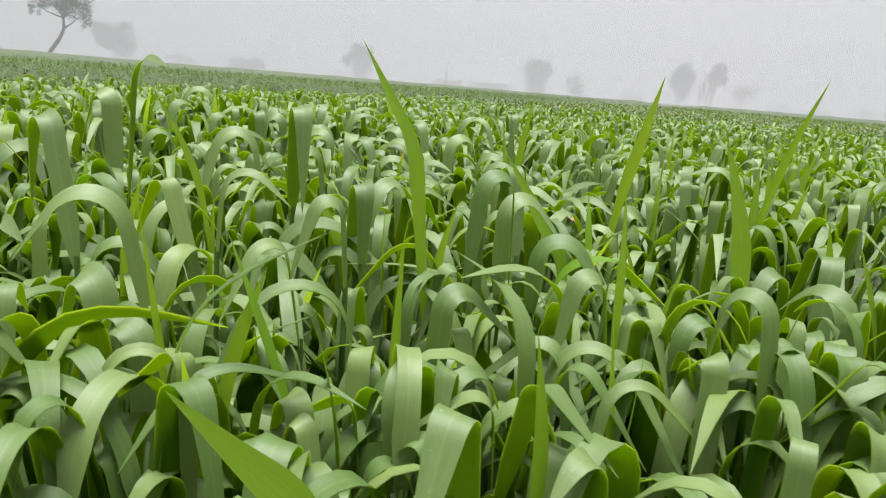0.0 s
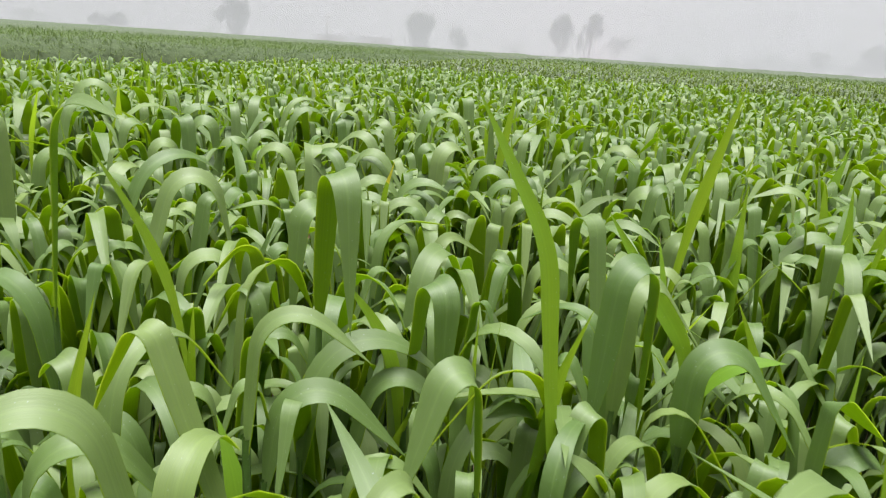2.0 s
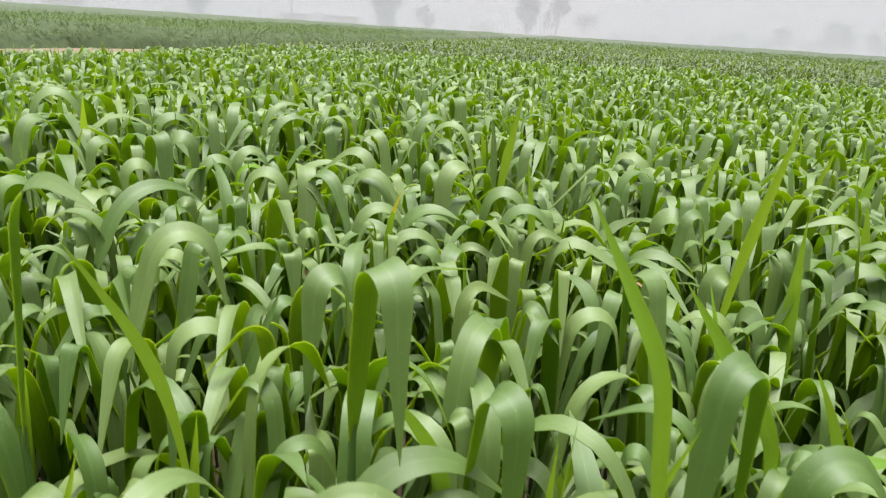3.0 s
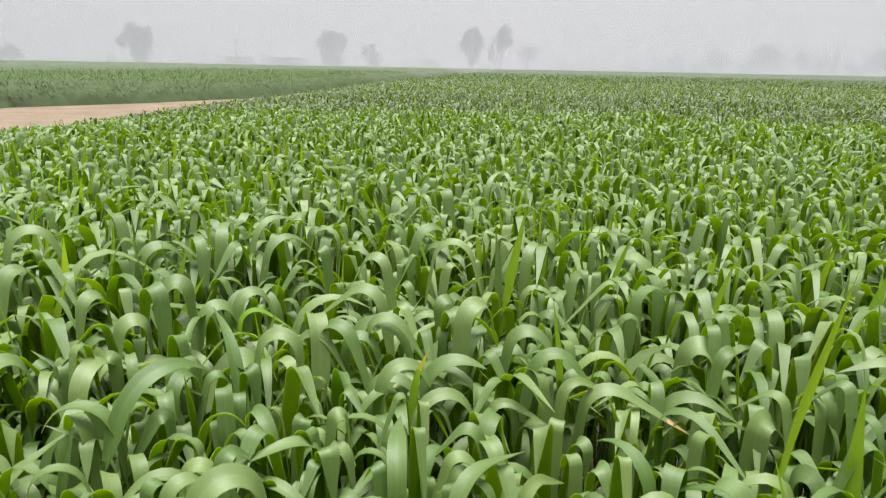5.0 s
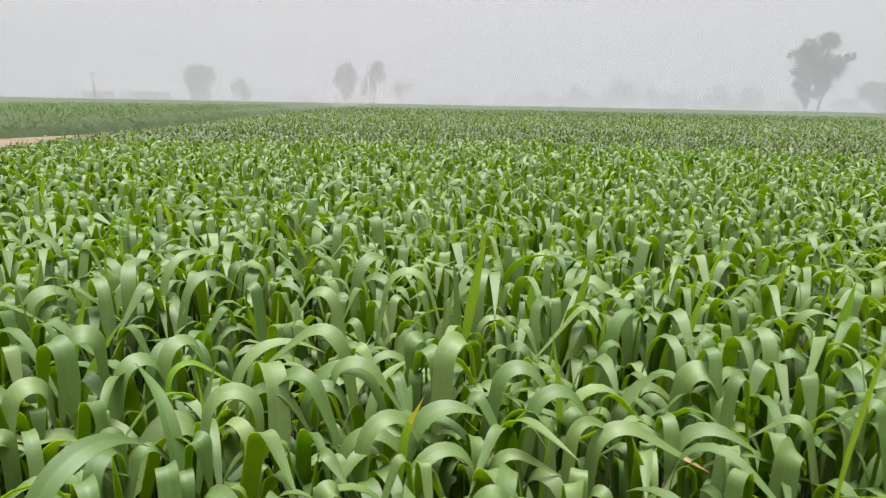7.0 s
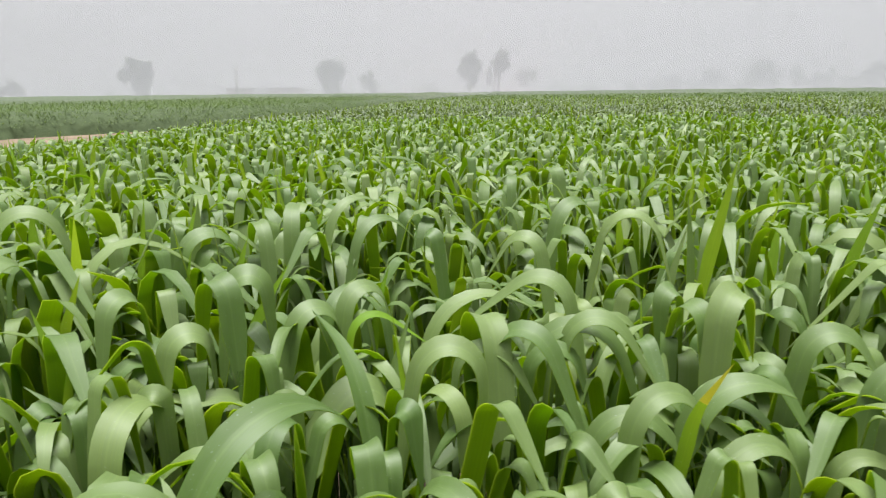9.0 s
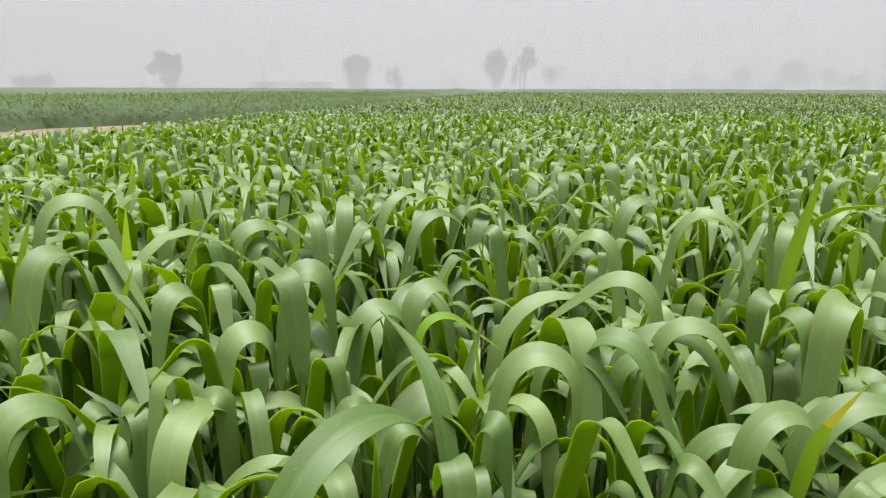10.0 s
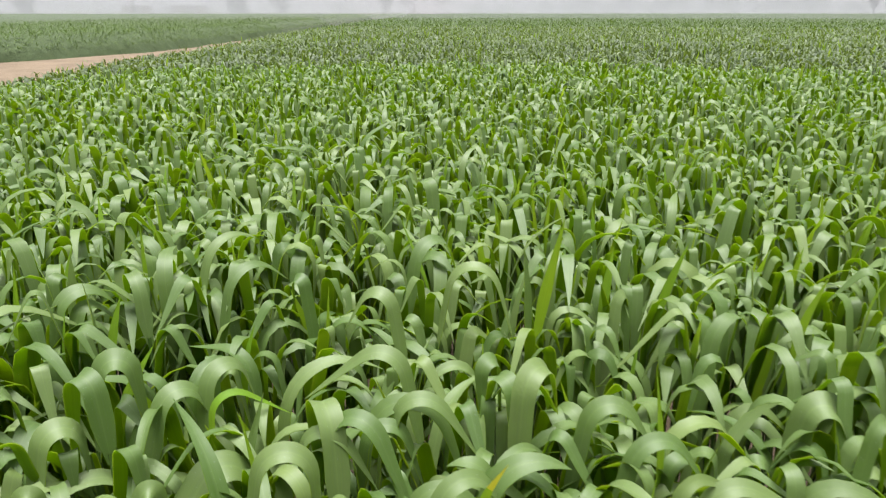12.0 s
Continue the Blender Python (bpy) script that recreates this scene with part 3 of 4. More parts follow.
tall_plant(949, (0.442, 0.862, 0.479), 131, (6, 173, 0.56, 0.29), 0.169, 0.0129, 12, LEAF, "a broad arching green blade")
tall_plant(950, (0.259, 0.914, 0.460), 28, (3, 134, 0.55, 0.24), 0.153, 0.0159, -2, LEAF, "a broad arching green blade")
tall_plant(951, (0.591, 1.246, 0.479), 350, (8, 20, 0.56, 0.88), 0.229, 0.0125, 0, YOUNG, "an upright pointed young blade")
tall_plant(952, (0.841, 1.715, 0.400), 329, (7, 12, 0.54, 0.26), 0.201, 0.0272, -4, YOUNG, "an upright pointed young blade")
tall_plant(953, (0.497, 1.532, 0.465), 333, (5, 157, 0.44, 0.26), 0.209, 0.0271, -7, LEAF, "a broad arching green blade")
tall_plant(954, (0.494, 1.402, 0.442), 8, (3, 133, 0.50, 0.22), 0.163, 0.0236, 17, LEAF, "a broad arching green blade")
tall_plant(955, (0.356, 1.499, 0.429), 337, (5, 121, 0.49, 0.34), 0.213, 0.0152, 0, LEAF, "a drooping blade with a withered tip", DEAD, 0.88)
tall_plant(990, (0.092, 1.520, 0.446), 350, (10, 150, 0.60, 0.45), 0.080, 0.0105, 0, DEAD, "a broad withered tan blade")
tall_plant(991, (-0.300, 1.960, 0.470), 300, (10, 40, 0.60, 0.40), 0.110, 0.0080, 0, YELLOW, "a narrow yellowed blade")
tall_plant(1000, (0.252, 1.053, 0.469), 175, (7, 30, 0.63, 0.22), 0.234, 0.0150, 13, YOUNG, "an upright pointed young blade")
tall_plant(1001, (0.040, 1.178, 0.456), 223, (8, 29, 0.54, 0.58), 0.201, 0.0102, 2, YOUNG, "an upright pointed young blade")
tall_plant(1002, (0.122, 1.144, 0.534), 299, (7, 173, 0.53, 0.24), 0.207, 0.0171, -13, LEAF, "a broad arching green blade")
tall_plant(1003, (-0.041, 1.173, 0.525), 339, (6, 103, 0.73, 0.32), 0.193, 0.0128, -24, LEAF, "a broad arching green blade")
tall_plant(1004, (-0.184, 1.456, 0.483), 155, (2, 162, 0.56, 0.22), 0.253, 0.0254, 17, LEAF, "a broad arching green blade")
tall_plant(1005, (-0.012, 1.019, 0.507), 151, (13, 167, 0.59, 0.22), 0.206, 0.0155, -10, LEAF, "a broad arching green blade")
tall_plant(1006, (0.125, 0.812, 0.437), 164, (13, 107, 0.51, 0.61), 0.149, 0.0086, -5, LEAF, "a broad arching green blade")
tall_plant(1007, (0.084, 0.835, 0.451), 6, (11, 177, 0.53, 0.40), 0.156, 0.0080, 29, LEAF, "a broad arching green blade")
tall_plant(1008, (0.126, 0.812, 0.442), 43, (7, 112, 0.52, 0.52), 0.152, 0.0077, -14, LEAF, "a broad arching green blade")
tall_plant(1009, (0.312, 0.807, 0.402), 200, (1, 9, 0.66, 0.40), 0.160, 0.0134, 3, YOUNG, "an upright pointed young blade")
tall_plant(1010, (0.255, 0.852, 0.392), 243, (6, 13, 0.43, 0.33), 0.131, 0.0076, -1, YOUNG, "an upright pointed young blade")
tall_plant(1011, (0.247, 0.825, 0.457), 82, (4, 165, 0.50, 0.55), 0.167, 0.0132, 31, LEAF, "a broad arching green blade")
tall_plant(1012, (0.196, 0.844, 0.430), 131, (8, 161, 0.53, 0.23), 0.133, 0.0158, 3, LEAF, "a broad arching green blade")
tall_plant(1013, (0.258, 0.844, 0.442), 34, (10, 154, 0.50, 0.31), 0.164, 0.0102, 6, LEAF, "a broad arching green blade")
tall_plant(1014, (0.346, 0.858, 0.451), 9, (7, 134, 0.44, 0.31), 0.157, 0.0073, -9, LEAF, "a broad arching green blade")
tall_plant(1015, (0.477, 0.841, 0.470), 90, (11, 186, 0.50, 0.23), 0.154, 0.0172, -0, LEAF, "a broad arching green blade")
tall_plant(1016, (0.368, 0.869, 0.391), 177, (5, 6, 0.47, 0.47), 0.160, 0.0083, 16, YOUNG, "an upright pointed young blade")
tall_plant(1017, (0.359, 0.864, 0.375), 28, (9, 5, 0.56, 0.38), 0.179, 0.0072, 26, YOUNG, "an upright pointed young blade")
tall_plant(1018, (0.536, 1.099, 0.420), 143, (7, 20, 0.68, 0.48), 0.223, 0.0184, 2, YOUNG, "an upright pointed young blade")
tall_plant(1019, (0.463, 1.340, 0.469), 344, (8, 12, 0.38, 0.22), 0.229, 0.0182, 1, YOUNG, "an upright pointed young blade")
tall_plant(1020, (0.284, 1.086, 0.495), 19, (5, 177, 0.46, 0.25), 0.233, 0.0165, 5, LEAF, "a broad arching green blade")
tall_plant(1021, (0.385, 1.143, 0.439), 162, (8, 35, 0.41, 0.22), 0.188, 0.0155, -6, YOUNG, "an upright pointed young blade")
tall_plant(1022, (0.090, 1.028, 0.517), 359, (5, 133, 0.61, 0.43), 0.124, 0.0104, 1, LEAF, "a broad arching green blade")
tall_plant(1023, (0.168, 0.964, 0.476), 225, (10, 153, 0.58, 0.31), 0.150, 0.0103, -4, LEAF, "a broad arching green blade")
tall_plant(1024, (0.085, 0.824, 0.430), 155, (9, 116, 0.53, 0.35), 0.123, 0.0103, -9, LEAF, "a broad arching green blade")
tall_plant(1025, (-0.011, 1.128, 0.440), 154, (6, 131, 0.63, 0.29), 0.126, 0.0180, -22, LEAF, "a broad arching green blade")
tall_plant(1026, (0.023, 1.125, 0.409), 178, (8, 131, 0.55, 0.49), 0.145, 0.0151, -23, LEAF, "a broad arching green blade")
tall_plant(1027, (-0.007, 1.077, 0.419), 23, (3, 14, 0.62, 0.27), 0.161, 0.0087, -3, YOUNG, "an upright pointed young blade")
tall_plant(1028, (0.356, 1.118, 0.442), 313, (12, 93, 0.68, 0.67), 0.123, 0.0180, 39, YOUNG, "a bright green arching blade")
tall_plant(1029, (0.245, 1.092, 0.398), 331, (8, 18, 0.75, 0.22), 0.179, 0.0098, -7, YOUNG, "an upright pointed young blade")
tall_plant(1030, (0.198, 1.086, 0.413), 23, (3, 135, 0.54, 0.68), 0.168, 0.0114, 1, LEAF, "a broad arching green blade")
tall_plant(1031, (0.296, 1.094, 0.460), 128, (5, 123, 0.67, 0.40), 0.152, 0.0092, 13, LEAF, "a broad arching green blade")
tall_plant(1032, (0.211, 1.094, 0.407), 275, (0, 5, 0.71, 0.51), 0.159, 0.0070, -7, YOUNG, "an upright pointed young blade")
tall_plant(1033, (0.140, 1.118, 0.440), 353, (12, 156, 0.53, 0.41), 0.156, 0.0150, 4, LEAF, "a broad arching green blade")
tall_plant(1034, (0.342, 1.220, 0.486), 117, (9, 182, 0.55, 0.24), 0.197, 0.0165, -3, LEAF, "a broad arching green blade")
tall_plant(1035, (0.072, 1.157, 0.442), 20, (10, 155, 0.65, 0.35), 0.131, 0.0094, -2, LEAF, "a broad arching green blade")
tall_plant(1036, (0.087, 1.188, 0.454), 140, (6, 146, 0.52, 0.24), 0.171, 0.0106, -7, LEAF, "a broad arching green blade")
tall_plant(1037, (-0.122, 1.719, 0.466), 15, (12, 176, 0.55, 0.30), 0.189, 0.0204, 2, LEAF, "a broad arching green blade")
tall_plant(1038, (0.279, 1.671, 0.460), 194, (3, 182, 0.62, 0.22), 0.198, 0.0163, 3, LEAF, "a broad arching green blade")
tall_plant(1039, (0.361, 1.538, 0.429), 166, (4, 9, 0.66, 0.22), 0.184, 0.0113, 2, YOUNG, "an upright pointed young blade")
tall_plant(1040, (0.311, 1.536, 0.468), 359, (8, 147, 0.54, 0.43), 0.179, 0.0155, -24, LEAF, "a broad arching green blade")
tall_plant(1041, (0.131, 1.650, 0.468), 347, (7, 165, 0.52, 0.37), 0.174, 0.0140, -4, LEAF, "a broad arching green blade")
tall_plant(1042, (0.084, 1.748, 0.461), 8, (7, 121, 0.59, 0.75), 0.181, 0.0150, -13, LEAF, "a broad arching green blade")
tall_plant(1043, (0.136, 1.669, 0.452), 346, (9, 162, 0.52, 0.48), 0.244, 0.0162, -20, LEAF, "a broad arching green blade")
tall_plant(1100, (-0.153, 1.658, 0.443), 138, (9, 133, 0.58, 0.23), 0.132, 0.0186, 10, LEAF, "a broad arching green blade")
tall_plant(1101, (-0.148, 1.660, 0.457), 118, (4, 159, 0.53, 0.23), 0.156, 0.0126, 1, LEAF, "a broad arching green blade")
tall_plant(1102, (-0.039, 1.625, 0.440), 123, (11, 155, 0.55, 0.42), 0.150, 0.0099, -27, LEAF, "a broad arching green blade")
tall_plant(1103, (-0.059, 1.654, 0.453), 104, (5, 148, 0.45, 0.30), 0.123, 0.0095, -3, LEAF, "a broad arching green blade")
tall_plant(1104, (0.087, 1.616, 0.445), 123, (7, 145, 0.56, 0.38), 0.166, 0.0138, -4, LEAF, "a broad arching green blade")
tall_plant(1105, (0.082, 1.655, 0.462), 340, (4, 150, 0.58, 0.40), 0.176, 0.0129, -16, LEAF, "a broad arching green blade")
tall_plant(1106, (0.009, 1.761, 0.473), 52, (4, 136, 0.62, 0.54), 0.160, 0.0132, -25, LEAF, "a broad arching green blade")
tall_plant(1107, (0.021, 1.729, 0.474), 12, (4, 129, 0.55, 0.34), 0.159, 0.0081, -12, YOUNG, "a bright green arching blade")
tall_plant(1108, (0.036, 2.039, 0.502), 17, (14, 122, 0.60, 0.60), 0.181, 0.0131, 14, LEAF, "a broad arching green blade")
tall_plant(1109, (0.052, 1.945, 0.491), 16, (12, 134, 0.61, 0.54), 0.183, 0.0128, 10, LEAF, "a broad arching green blade")
tall_plant(1110, (0.231, 1.804, 0.497), 131, (10, 150, 0.60, 0.35), 0.169, 0.0170, 13, LEAF, "a broad arching green blade")
tall_plant(1111, (0.282, 1.837, 0.501), 332, (10, 164, 0.52, 0.42), 0.232, 0.0153, -1, LEAF, "a broad arching green blade")
tall_plant(1112, (0.279, 1.927, 0.496), 9, (9, 162, 0.55, 0.47), 0.219, 0.0172, 14, LEAF, "a broad arching green blade")
tall_plant(1113, (0.161, 1.920, 0.477), 138, (8, 181, 0.68, 0.22), 0.156, 0.0160, -13, LEAF, "a broad arching green blade")
tall_plant(1114, (-0.023, 1.959, 0.511), 104, (9, 160, 0.58, 0.51), 0.156, 0.0161, 6, LEAF, "a broad arching green blade")
tall_plant(1115, (-0.171, 1.971, 0.476), 118, (5, 157, 0.61, 0.30), 0.187, 0.0141, -3, LEAF, "a broad arching green blade")
tall_plant(1116, (0.429, 2.188, 0.495), 104, (9, 186, 0.65, 0.32), 0.190, 0.0240, 6, LEAF, "a broad arching green blade")
tall_plant(1117, (-0.164, 1.976, 0.436), 350, (7, 7, 0.47, 0.51), 0.190, 0.0096, -3, YOUNG, "an upright pointed young blade")
tall_plant(1118, (-0.096, 1.525, 0.489), 16, (20, 128, 0.58, 0.74), 0.173, 0.0185, 31, LEAF, "a broad arching green blade")
tall_plant(1119, (0.033, 1.606, 0.479), 347, (9, 179, 0.49, 0.34), 0.229, 0.0152, -1, LEAF, "a broad arching green blade")
tall_plant(1120, (0.155, 1.551, 0.464), 6, (6, 156, 0.58, 0.50), 0.167, 0.0153, -5, LEAF, "a broad arching green blade")
tall_plant(1121, (0.180, 1.513, 0.457), 356, (11, 157, 0.56, 0.56), 0.161, 0.0147, 3, LEAF, "a broad arching green blade")
tall_plant(1122, (0.301, 1.590, 0.459), 346, (9, 148, 0.63, 0.37), 0.179, 0.0168, -12, LEAF, "a broad arching green blade")
tall_plant(1123, (0.272, 1.615, 0.473), 116, (9, 163, 0.59, 0.27), 0.181, 0.0178, -20, LEAF, "a broad arching green blade")
tall_plant(1124, (0.485, 1.464, 0.479), 4, (8, 168, 0.46, 0.22), 0.209, 0.0124, 12, LEAF, "a broad arching green blade")
tall_plant(1200, (0.233, 0.707, 0.431), 216, (5, 41, 0.53, 0.39), 0.186, 0.0180, 35, YOUNG, "a leaning pointed young blade")

# the dense front of the neighbouring field: a rounded bank of low leaves and the blades on it
by = np.concatenate([np.linspace(-4, 30, 420), np.linspace(30.2, 90, 240)])
offs, tops = np.array([-0.12, -0.02, 0.1, 0.28, 0.55, 1.0, 2.8]), np.array([-0.03, 0.13, 0.26, 0.34, 0.38, 0.41, 0.37])
bx = edge_x(FAR_EDGE, by)[:, None] - offs[None, :] * 1.3 + 0.10 * lumps(by, by, 0.5)[:, None] + rng.normal(0, 0.03, (len(by), len(offs)))
bz = tops[None, :] * (1 + 0.10 * lumps(by, by * 0.3, 0.7)[:, None]) + rng.normal(0, 0.02, bx.shape) * (tops > 0)[None, :]
bz *= np.interp(np.hypot(bx - CX, by[:, None] - CY), (20, 40, 54, 64, 300), (1.0, 1.20, 1.60, 1.38, 1.60))
bv = np.stack([bx, np.repeat(by[:, None], len(offs), 1), bz], -1).reshape(-1, 3)
bi = np.arange(len(by) - 1)[:, None] * len(offs) + np.arange(len(offs) - 1)[None, :]
bank = new("wheat_canopy", lin_mesh("wheat_canopy", bv, np.stack([bi, bi + 1, bi + 1 + len(offs), bi + len(offs)], -1).reshape(-1, 4), NEIGHBOUR_LOW))
tagged(bank, "low dense leaves at the edge of a neighbouring field", "wheat field", kind="stuff")
fy = 4 + 56 * rng.random(27000) ** 1.4
fo = np.where(rng.random(len(fy)) < 0.35, np.abs(rng.normal(0.0, 0.7, len(fy))), rng.uniform(0, 9, len(fy)))
fx = edge_x(FAR_EDGE, fy) - fo * 1.2 + 0.12
fh = (0.26 + 0.32 * np.clip(fo / 0.7, 0, 1)) * rng.uniform(0.9, 1.04, len(fx)) * np.interp(np.hypot(fx - CX, fy - CY), (25, 40, 54, 64), (1.0, 1.06, 1.24, 1.1))
front = new("wheat_stand", crop("wheat_stand", rng, fx, fy, fh, 2, 2, 2, 1.1, False, False, True, 0.75))
tagged(front, "dense green edge of a neighbouring wheat field", "wheat", kind="stuff")

# ---- distance ----
def tube(points, radii, sides=7):
    """A tapered, closed tube along points."""
    bm = bmesh.new()
    rings = []
    for i, (p, r) in enumerate(zip(points, radii)):
        a, b = Vector(points[max(0, i - 1)]), Vector(points[min(len(points) - 1, i + 1)])
        q = (b - a).to_track_quat("Z", "Y")
        rings.append([bm.verts.new(Vector(p) + q @ Vector((r * math.cos(2 * math.pi * k / sides), r * math.sin(2 * math.pi * k / sides), 0))) for k in range(sides)])
    for r0, r1 in zip(rings, rings[1:]):
        for k in range(sides):
            bm.faces.new((r0[k], r0[(k + 1) % sides], r1[(k + 1) % sides], r1[k]))
    bm.faces.new(rings[0][::-1])
    bm.faces.new(rings[-1])
    for f in bm.faces:
        f.smooth = True
    return bm


def bm_mesh(name, bm, mat):
    me = bpy.data.meshes.new(name)
    bm.to_mesh(me)
    bm.free()
    me.materials.append(mat)
    return me


def tree(label, az, dist, trunks, lobes, leaf=0.42, density=26, seed=0, size=1.0, name="tree"):
    """A tree seen from afar. trunks: lists of (x, z, radius); lobes: (x, z, half width, half height, fill) in metres, x to the right of the view."""
    g = np.random.default_rng(seed + 500)
    a = radians(az)
    root = new(name)
    root.matrix_basis = pose(CX + dist * math.sin(a), CY + dist * math.cos(a), 0, 0, 0, -az) @ Matrix.Scale(size, 4)
    for t in trunks:
        part("trunk", bm_mesh("trunk", tube([(x, g.normal(0, 0.15) * (i > 0), z) for i, (x, z, r) in enumerate(t)], [r for x, z, r in t]), BARK), root)
    for lx, lz, rx, rz, fill in lobes:
        fork = min((p for t in trunks for p in t), key=lambda p: abs(p[0] - lx) + abs(p[1] - (lz - rz)))
        mid = ((fork[0] + lx) / 2 + g.normal(0, 0.2), g.normal(0, 0.3), (fork[1] + lz) / 2)
        part("limb", bm_mesh("limb", tube([(fork[0], 0, fork[1]), mid, (lx, g.normal(0, 0.4), lz + rz * 0.5)], [fork[2] * 0.5 + 0.02, 0.05, 0.015], 5), BARK), root)
    pts = []
    for lx, lz, rx, rz, fill in lobes:
        n = int(density * fill * rx * rz * 9)
        clumps = g.normal(0, 1, (max(9, n // 40), 3))
        clumps = clumps / np.linalg.norm(clumps, axis=1)[:, None] * g.uniform(0.35, 1.0, (len(clumps), 1)) ** 0.6
        c = clumps[g.integers(0, len(clumps), n)] + g.normal(0, 0.19, (n, 3))
        pts.append(c * (rx, rx * 0.85, rz) + (lx, 0, lz))
    c = np.concatenate(pts)
    n = len(c)
    u = g.normal(0, 1, (n, 3))
    u /= np.linalg.norm(u, axis=1)[:, None]
    w = np.cross(u, g.normal(0, 1, (n, 3)))
    w /= np.linalg.norm(w, axis=1)[:, None]
    s = 0.7 * leaf * g.uniform(0.5, 1.2, (n, 1))
    v = np.stack([c - u * s, c + w * s * 0.5, c + u * s, c - w * s * 0.5], 1).reshape(-1, 3)
    part("crown", lin_mesh("crown", v, np.arange(4 * n).reshape(-1, 4), FOLIAGE, smooth=False), root)
    return tagged(root, label, "tree")


def straight(h, r, lean=0.0):
    return [(0, -0.3, r * 1.3), (lean * 0.3, h * 0.4, r), (lean, h, r * 0.45)]


tree("leaning thin-crowned tree with a crooked bare trunk", -29.45, 82,
     [[(0, -0.3, 0.24), (0.7, 1.0, 0.2), (1.5, 2.2, 0.17), (1.9, 3.2, 0.15), (1.9, 4.2, 0.12), (2.3, 6.5, 0.06)]],
     [(0.6, 5.7, 1.3, 0.8, 0.6), (2.8, 5.3, 1.5, 1.1, 0.6), (4.0, 4.6, 0.7, 1.2, 0.6), (-0.6, 5.2, 0.6, 1.1, 0.5), (1.8, 7.2, 2.5, 1.5, 0.8), (3.4, 6.2, 1.2, 1.3, 0.8), (0.9, 6.6, 1.4, 1.0, 0.8), (2.0, 5.6, 1.2, 0.9, 0.6)], 0.14, 120, 1)
tree("broad leafy tree dimmed by mist", -24.9, 168, [straight(4.0, 0.3)],
     [(-1.8, 5.6, 2.6, 2.2, 1), (1.6, 5.8, 2.6, 2.4, 1), (0, 4.0, 3.0, 1.6, 1), (2.3, 3.6, 1.8, 1.6, 1), (-2.9, 7.0, 1.2, 1.0, 0.9), (2.6, 7.6, 1.1, 0.9, 0.9), (1.9, 2.0, 1.6, 1.4, 0.9)], 0.34, 44, 2, 1.0)
tree("uneven leafy tree dimmed by mist", -7.05, 172, [straight(4.0, 0.35)],
     [(-2.6, 7.2, 1.3, 1.2, 1), (-0.8, 9.4, 1.4, 1.5, 1), (0.9, 8.6, 1.5, 1.5, 1), (1.2, 7.4, 1.7, 1.5, 1), (3.0, 8.2, 1.4, 1.3, 1), (2.5, 6.0, 1.6, 1.4, 1), (-3.0, 5.6, 1.5, 1.3, 1), (3.6, 6.6, 1.3, 1.2, 1), (0.2, 6.6, 1.9, 2.0, 1), (0.4, 4.2, 1.7, 1.6, 1), (4.0, 9.4, 0.7, 0.7, 0.8), (-3.9, 6.2, 0.8, 0.7, 0.8), (0.9, 2.9, 2.2, 1.5, 1), (2.6, 4.2, 1.6, 1.5, 1), (1.4, 1.3, 1.9, 1.1, 0.9)], 0.34, 60, 3, 0.82)
tree("flat-topped tree, wider above, dimmed by mist", 7.4, 172, [straight(5.0, 0.45)],
     [(-1.2, 6.9, 2.4, 2.2, 1), (1.6, 7.2, 2.3, 2.0, 1), (0, 5.0, 2.8, 2.2, 1), (-0.2, 3.0, 2.5, 2.0, 1), (-0.1, 1.4, 2.2, 1.4, 1)], 0.42, 40, 4, 0.9)
tree("small rounded tree dimmed by mist", 10.45, 205, [straight(3.0, 0.25)],
     [(-0.6, 4.2, 1.9, 2.2, 0.9), (1.4, 2.6, 1.9, 1.6, 0.8), (0, 1.6, 1.8, 1.5, 0.8)], 0.5, 18, 5)
tree("tall oval tree dimmed by mist", 18.5, 172, [straight(4.5, 0.3)],
     [(0.0, 7.6, 2.2, 2.4, 1), (-1.0, 6.2, 1.7, 2.4, 1), (1.0, 6.0, 1.7, 2.5, 1), (0.1, 3.4, 1.4, 2.2, 1)], 0.42, 34, 6)
tree("tall two-topped tree dimmed by mist", 20.75, 172, [straight(4.0, 0.28, 0.3), [(-0.3, 0, 0.2), (-1.4, 2.5, 0.12), (-1.9, 4.2, 0.05)]],
     [(0.9, 8.2, 1.8, 2.2, 0.95), (-0.4, 6.8, 1.4, 1.7, 0.9), (1.7, 6.4, 1.2, 1.5, 0.8), (-2.2, 4.4, 0.8, 2.2, 0.9), (-0.3, 4.2, 1.0, 1.6, 0.7)], 0.4, 32, 7)
tree("thin spreading tree with a bare stem", 22.9, 180, [straight(3.0, 0.17, 0.1)],
     [(-1.6, 4.4, 1.7, 1.8, 0.55), (1.5, 4.8, 1.8, 1.8, 0.55), (0, 5.4, 1.6, 1.5, 0.6), (0.2, 3.0, 3.0, 1.0, 0.4)], 0.3, 22, 8)
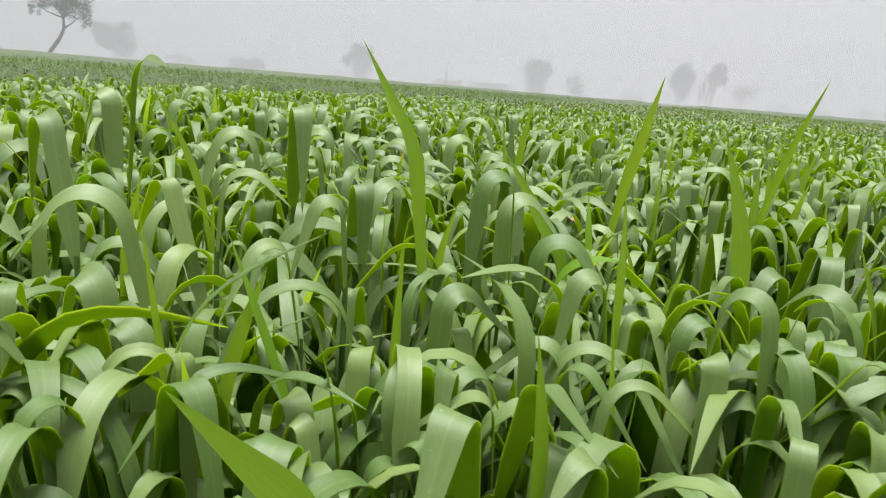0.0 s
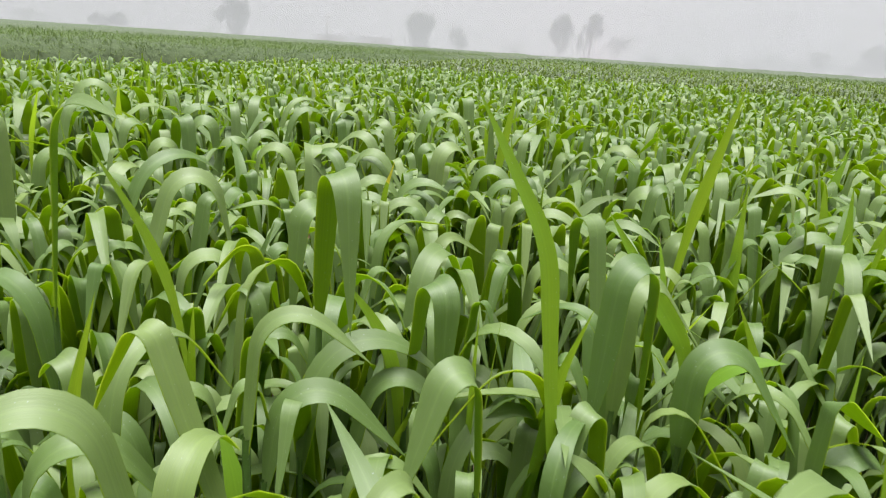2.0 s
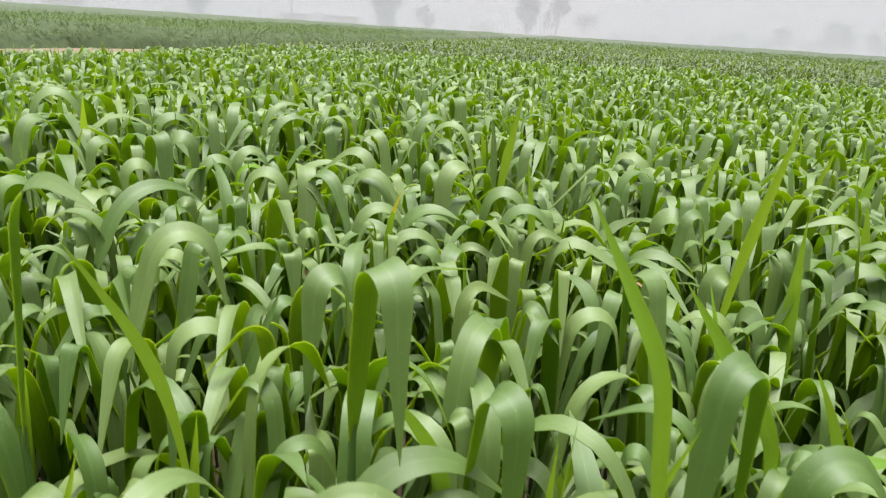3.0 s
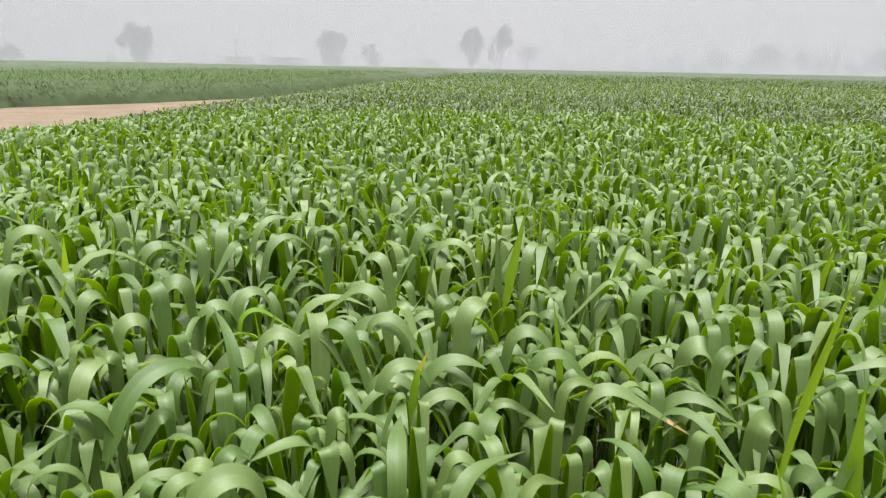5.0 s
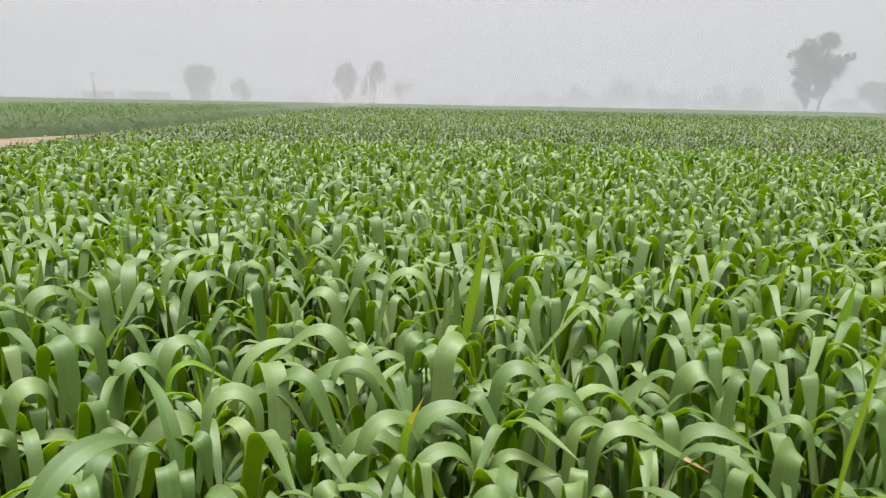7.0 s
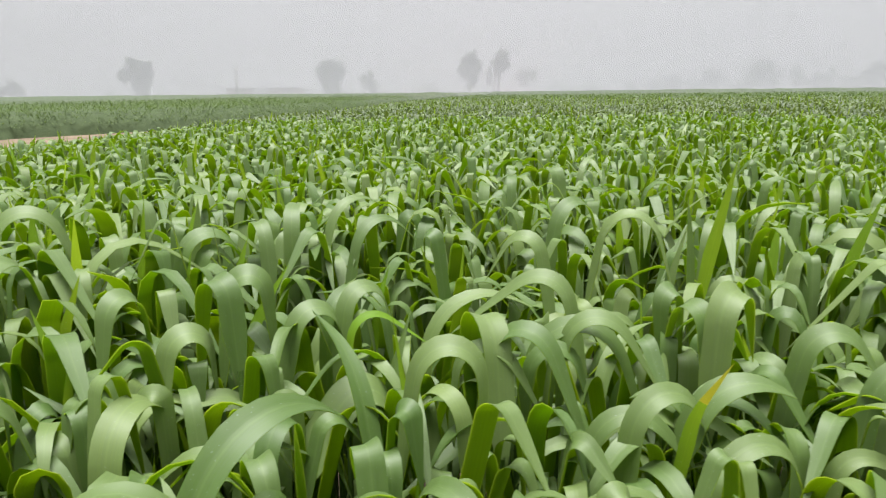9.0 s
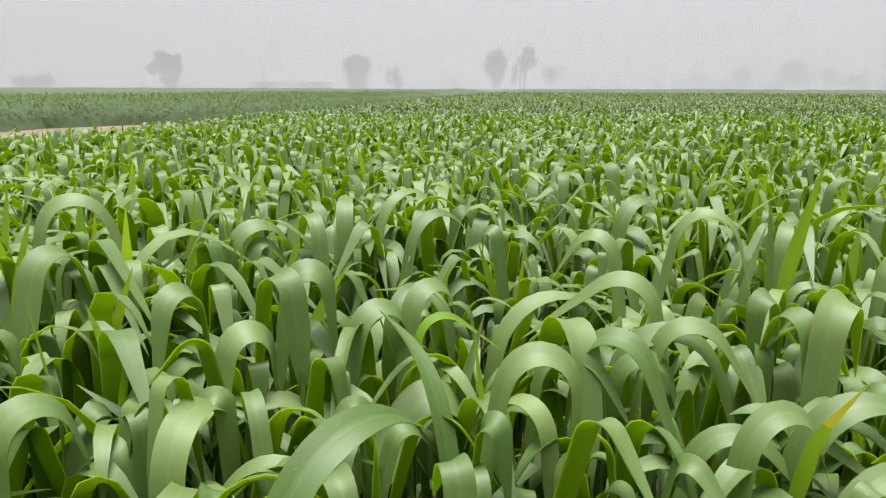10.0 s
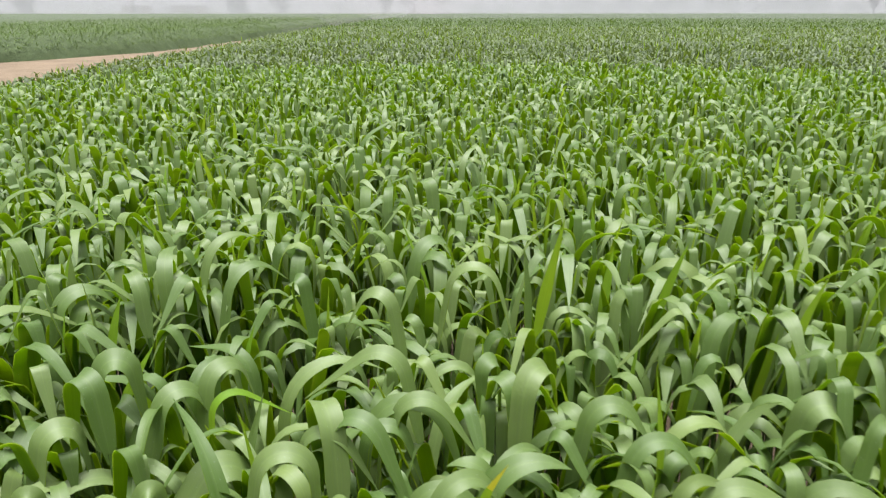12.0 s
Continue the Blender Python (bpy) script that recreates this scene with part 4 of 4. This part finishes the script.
tree("large twin-stemmed tree dimmed by mist", 53.9, 132,
     [[(-0.8, -0.3, 0.32), (-0.9, 2.5, 0.26), (-0.6, 5.5, 0.16), (-0.4, 9, 0.06)], [(1.0, -0.3, 0.26), (1.3, 2.2, 0.2), (2.0, 4.6, 0.13), (2.6, 6.6, 0.05)]],
     [(1.7, 12.9, 1.7, 1.5, 1), (-1.3, 11.8, 1.6, 1.4, 1), (-3.5, 10.7, 1.1, 0.9, 0.9), (3.7, 9.4, 1.2, 1.1, 1), (5.3, 10.3, 0.9, 0.8, 0.9), (0, 9.9, 2.5, 2.0, 1), (2.6, 8.3, 2.1, 1.8, 1), (-2.1, 8.3, 1.7, 1.6, 1), (0.5, 6.8, 2.3, 1.9, 1), (-1.8, 5.7, 1.5, 1.4, 1), (1.6, 5.4, 1.4, 1.3, 0.9), (-1.3, 3.9, 1.3, 1.3, 0.9), (0.7, 3.9, 1.1, 1.1, 0.7), (-1.0, 2.6, 0.8, 0.9, 0.5)], 0.22, 110, 9, 0.92)
tree("broad low tree dimmed by mist", 58.3, 205, [straight(3.5, 0.4)],
     [(-2.5, 6.2, 3.6, 2.4, 1), (2.5, 6.8, 3.8, 2.6, 1), (0, 3.2, 3.4, 2.6, 0.9)], 0.45, 30, 10, 0.9)
far_trees = ((-15.5, 3.4, 2.6), (-14.8, 5.2, 1.9), (-16.3, 3.8, 2.6), (2.6, 3.2, 3.0), (15.0, 4.0, 5.0), (25.5, 3.4, 5.0), (31.0, 4.6, 4.0), (34.2, 7.2, 4.2), (37.2, 7.8, 4.4), (40.5, 11.0, 6.6), (42.8, 9.4, 3.0),
             (45.0, 9.6, 1.5), (47.6, 8.4, 4.6), (50.0, 9.0, 5.0), (56.2, 6.0, 5.0), (61.0, 9.0, 6.0), (28.0, 3.0, 6.0), (33.0, 4.2, 5.0), (36.0, 4.4, 5.0), (39.2, 5.0, 5.5), (44.0, 5.4, 5.0), (46.4, 5.0, 5.0), (49.0, 5.0, 5.0), (52.2, 4.4, 5.0), (-20.5, 4.0, 5.0), (-8.7, 2.8, 2.4), (65.0, 8.0, 6.0))
for k, (az, h, w) in enumerate(far_trees):
    g = random.Random(k)
    tree("far tree, a pale shape in the mist", az, 224 if -17 < az < -14 else 268 + 14 * (k % 4), [straight(h * 0.5, 0.25)],
         [(g.uniform(-0.3, 0.3) * w, h * 0.72, w * 0.62, h * 0.28, 1), (-w * 0.35, h * 0.5, w * 0.55, h * 0.32, 0.9), (w * 0.35, h * 0.45, w * 0.6, h * 0.34, 0.9)], 0.7, 9, 20 + k)


def box(bm, x0, x1, y0, y1, z0, z1):
    q = [bm.verts.new((x, y, z)) for z in (z0, z1) for x, y in ((x0, y0), (x1, y0), (x1, y1), (x0, y1))]
    for f in ((3, 2, 1, 0), (4, 5, 6, 7), (0, 1, 5, 4), (1, 2, 6, 5), (2, 3, 7, 6), (3, 0, 4, 7)):
        bm.faces.new([q[i] for i in f])
    return bm


def farmhouse(az, dist, w, h):
    root = new("farmhouse")
    a = radians(az)
    root.matrix_basis = pose(CX + dist * math.sin(a), CY + dist * math.cos(a), 0, 0, 0, -az) @ Matrix.Scale(0.97, 4)
    wall = box(bmesh.new(), -w / 2, -0.6, -2, 2, 0, h)
    box(wall, 0.6, w / 2, -2, 2, 0, h)
    box(wall, -0.6, 0.6, -2, 2, 2.0, h)
    part("wall", bm_mesh("wall", wall, BRICK), root)
    part("roof", bm_mesh("roof", box(bmesh.new(), -w / 2 - 0.3, w / 2 + 0.3, -2.3, 2.3, h + 0.004, h + 0.22), CONCRETE), root)
    part("door", bm_mesh("door", box(bmesh.new(), -0.58, 0.58, -1.85, -1.78, 0, 1.98), WOOD_DARK), root)
    return tagged(root, "low flat-roofed brick farm building in mist", "building")


farmhouse(3.95, 228, 10.4, 2.6)
farmhouse(0.35, 228, 8.2, 2.5)


def utility_pole(az, dist, h, arm):
    root = new("utility_pole")
    a = radians(az)
    root.matrix_basis = pose(CX + dist * math.sin(a), CY + dist * math.cos(a), 0, 0, 0, -az)
    part("pole", bm_mesh("pole", tube([(0, 0, -0.3), (0, 0, h * 0.5), (0, 0, h)], [0.24, 0.21, 0.16], 8), CONCRETE), root)
    part("crossarm", bm_mesh("crossarm", box(bmesh.new(), -arm, arm, -0.24, -0.13, h - 0.75, h - 0.55), WOOD_DARK), root)
    for x in (-0.85, 0, 0.85):
        part("insulator", bm_mesh("insulator", tube([(x * arm, -0.18, h - 0.55), (x * arm, -0.18, h - 0.3)], [0.07, 0.05], 6), CONCRETE), root)
    return tagged(root, "thin concrete utility pole standing in the mist", "pole")


utility_pole(0.1, 147, 5.8, 0.6)
utility_pole(-2.3, 226, 4.0, 0.6)
utility_pole(2.0, 226, 3.8, 0.6)
utility_pole(45.9, 265, 8.8, 0.9)
utility_pole(46.9, 275, 8.0, 0.9)

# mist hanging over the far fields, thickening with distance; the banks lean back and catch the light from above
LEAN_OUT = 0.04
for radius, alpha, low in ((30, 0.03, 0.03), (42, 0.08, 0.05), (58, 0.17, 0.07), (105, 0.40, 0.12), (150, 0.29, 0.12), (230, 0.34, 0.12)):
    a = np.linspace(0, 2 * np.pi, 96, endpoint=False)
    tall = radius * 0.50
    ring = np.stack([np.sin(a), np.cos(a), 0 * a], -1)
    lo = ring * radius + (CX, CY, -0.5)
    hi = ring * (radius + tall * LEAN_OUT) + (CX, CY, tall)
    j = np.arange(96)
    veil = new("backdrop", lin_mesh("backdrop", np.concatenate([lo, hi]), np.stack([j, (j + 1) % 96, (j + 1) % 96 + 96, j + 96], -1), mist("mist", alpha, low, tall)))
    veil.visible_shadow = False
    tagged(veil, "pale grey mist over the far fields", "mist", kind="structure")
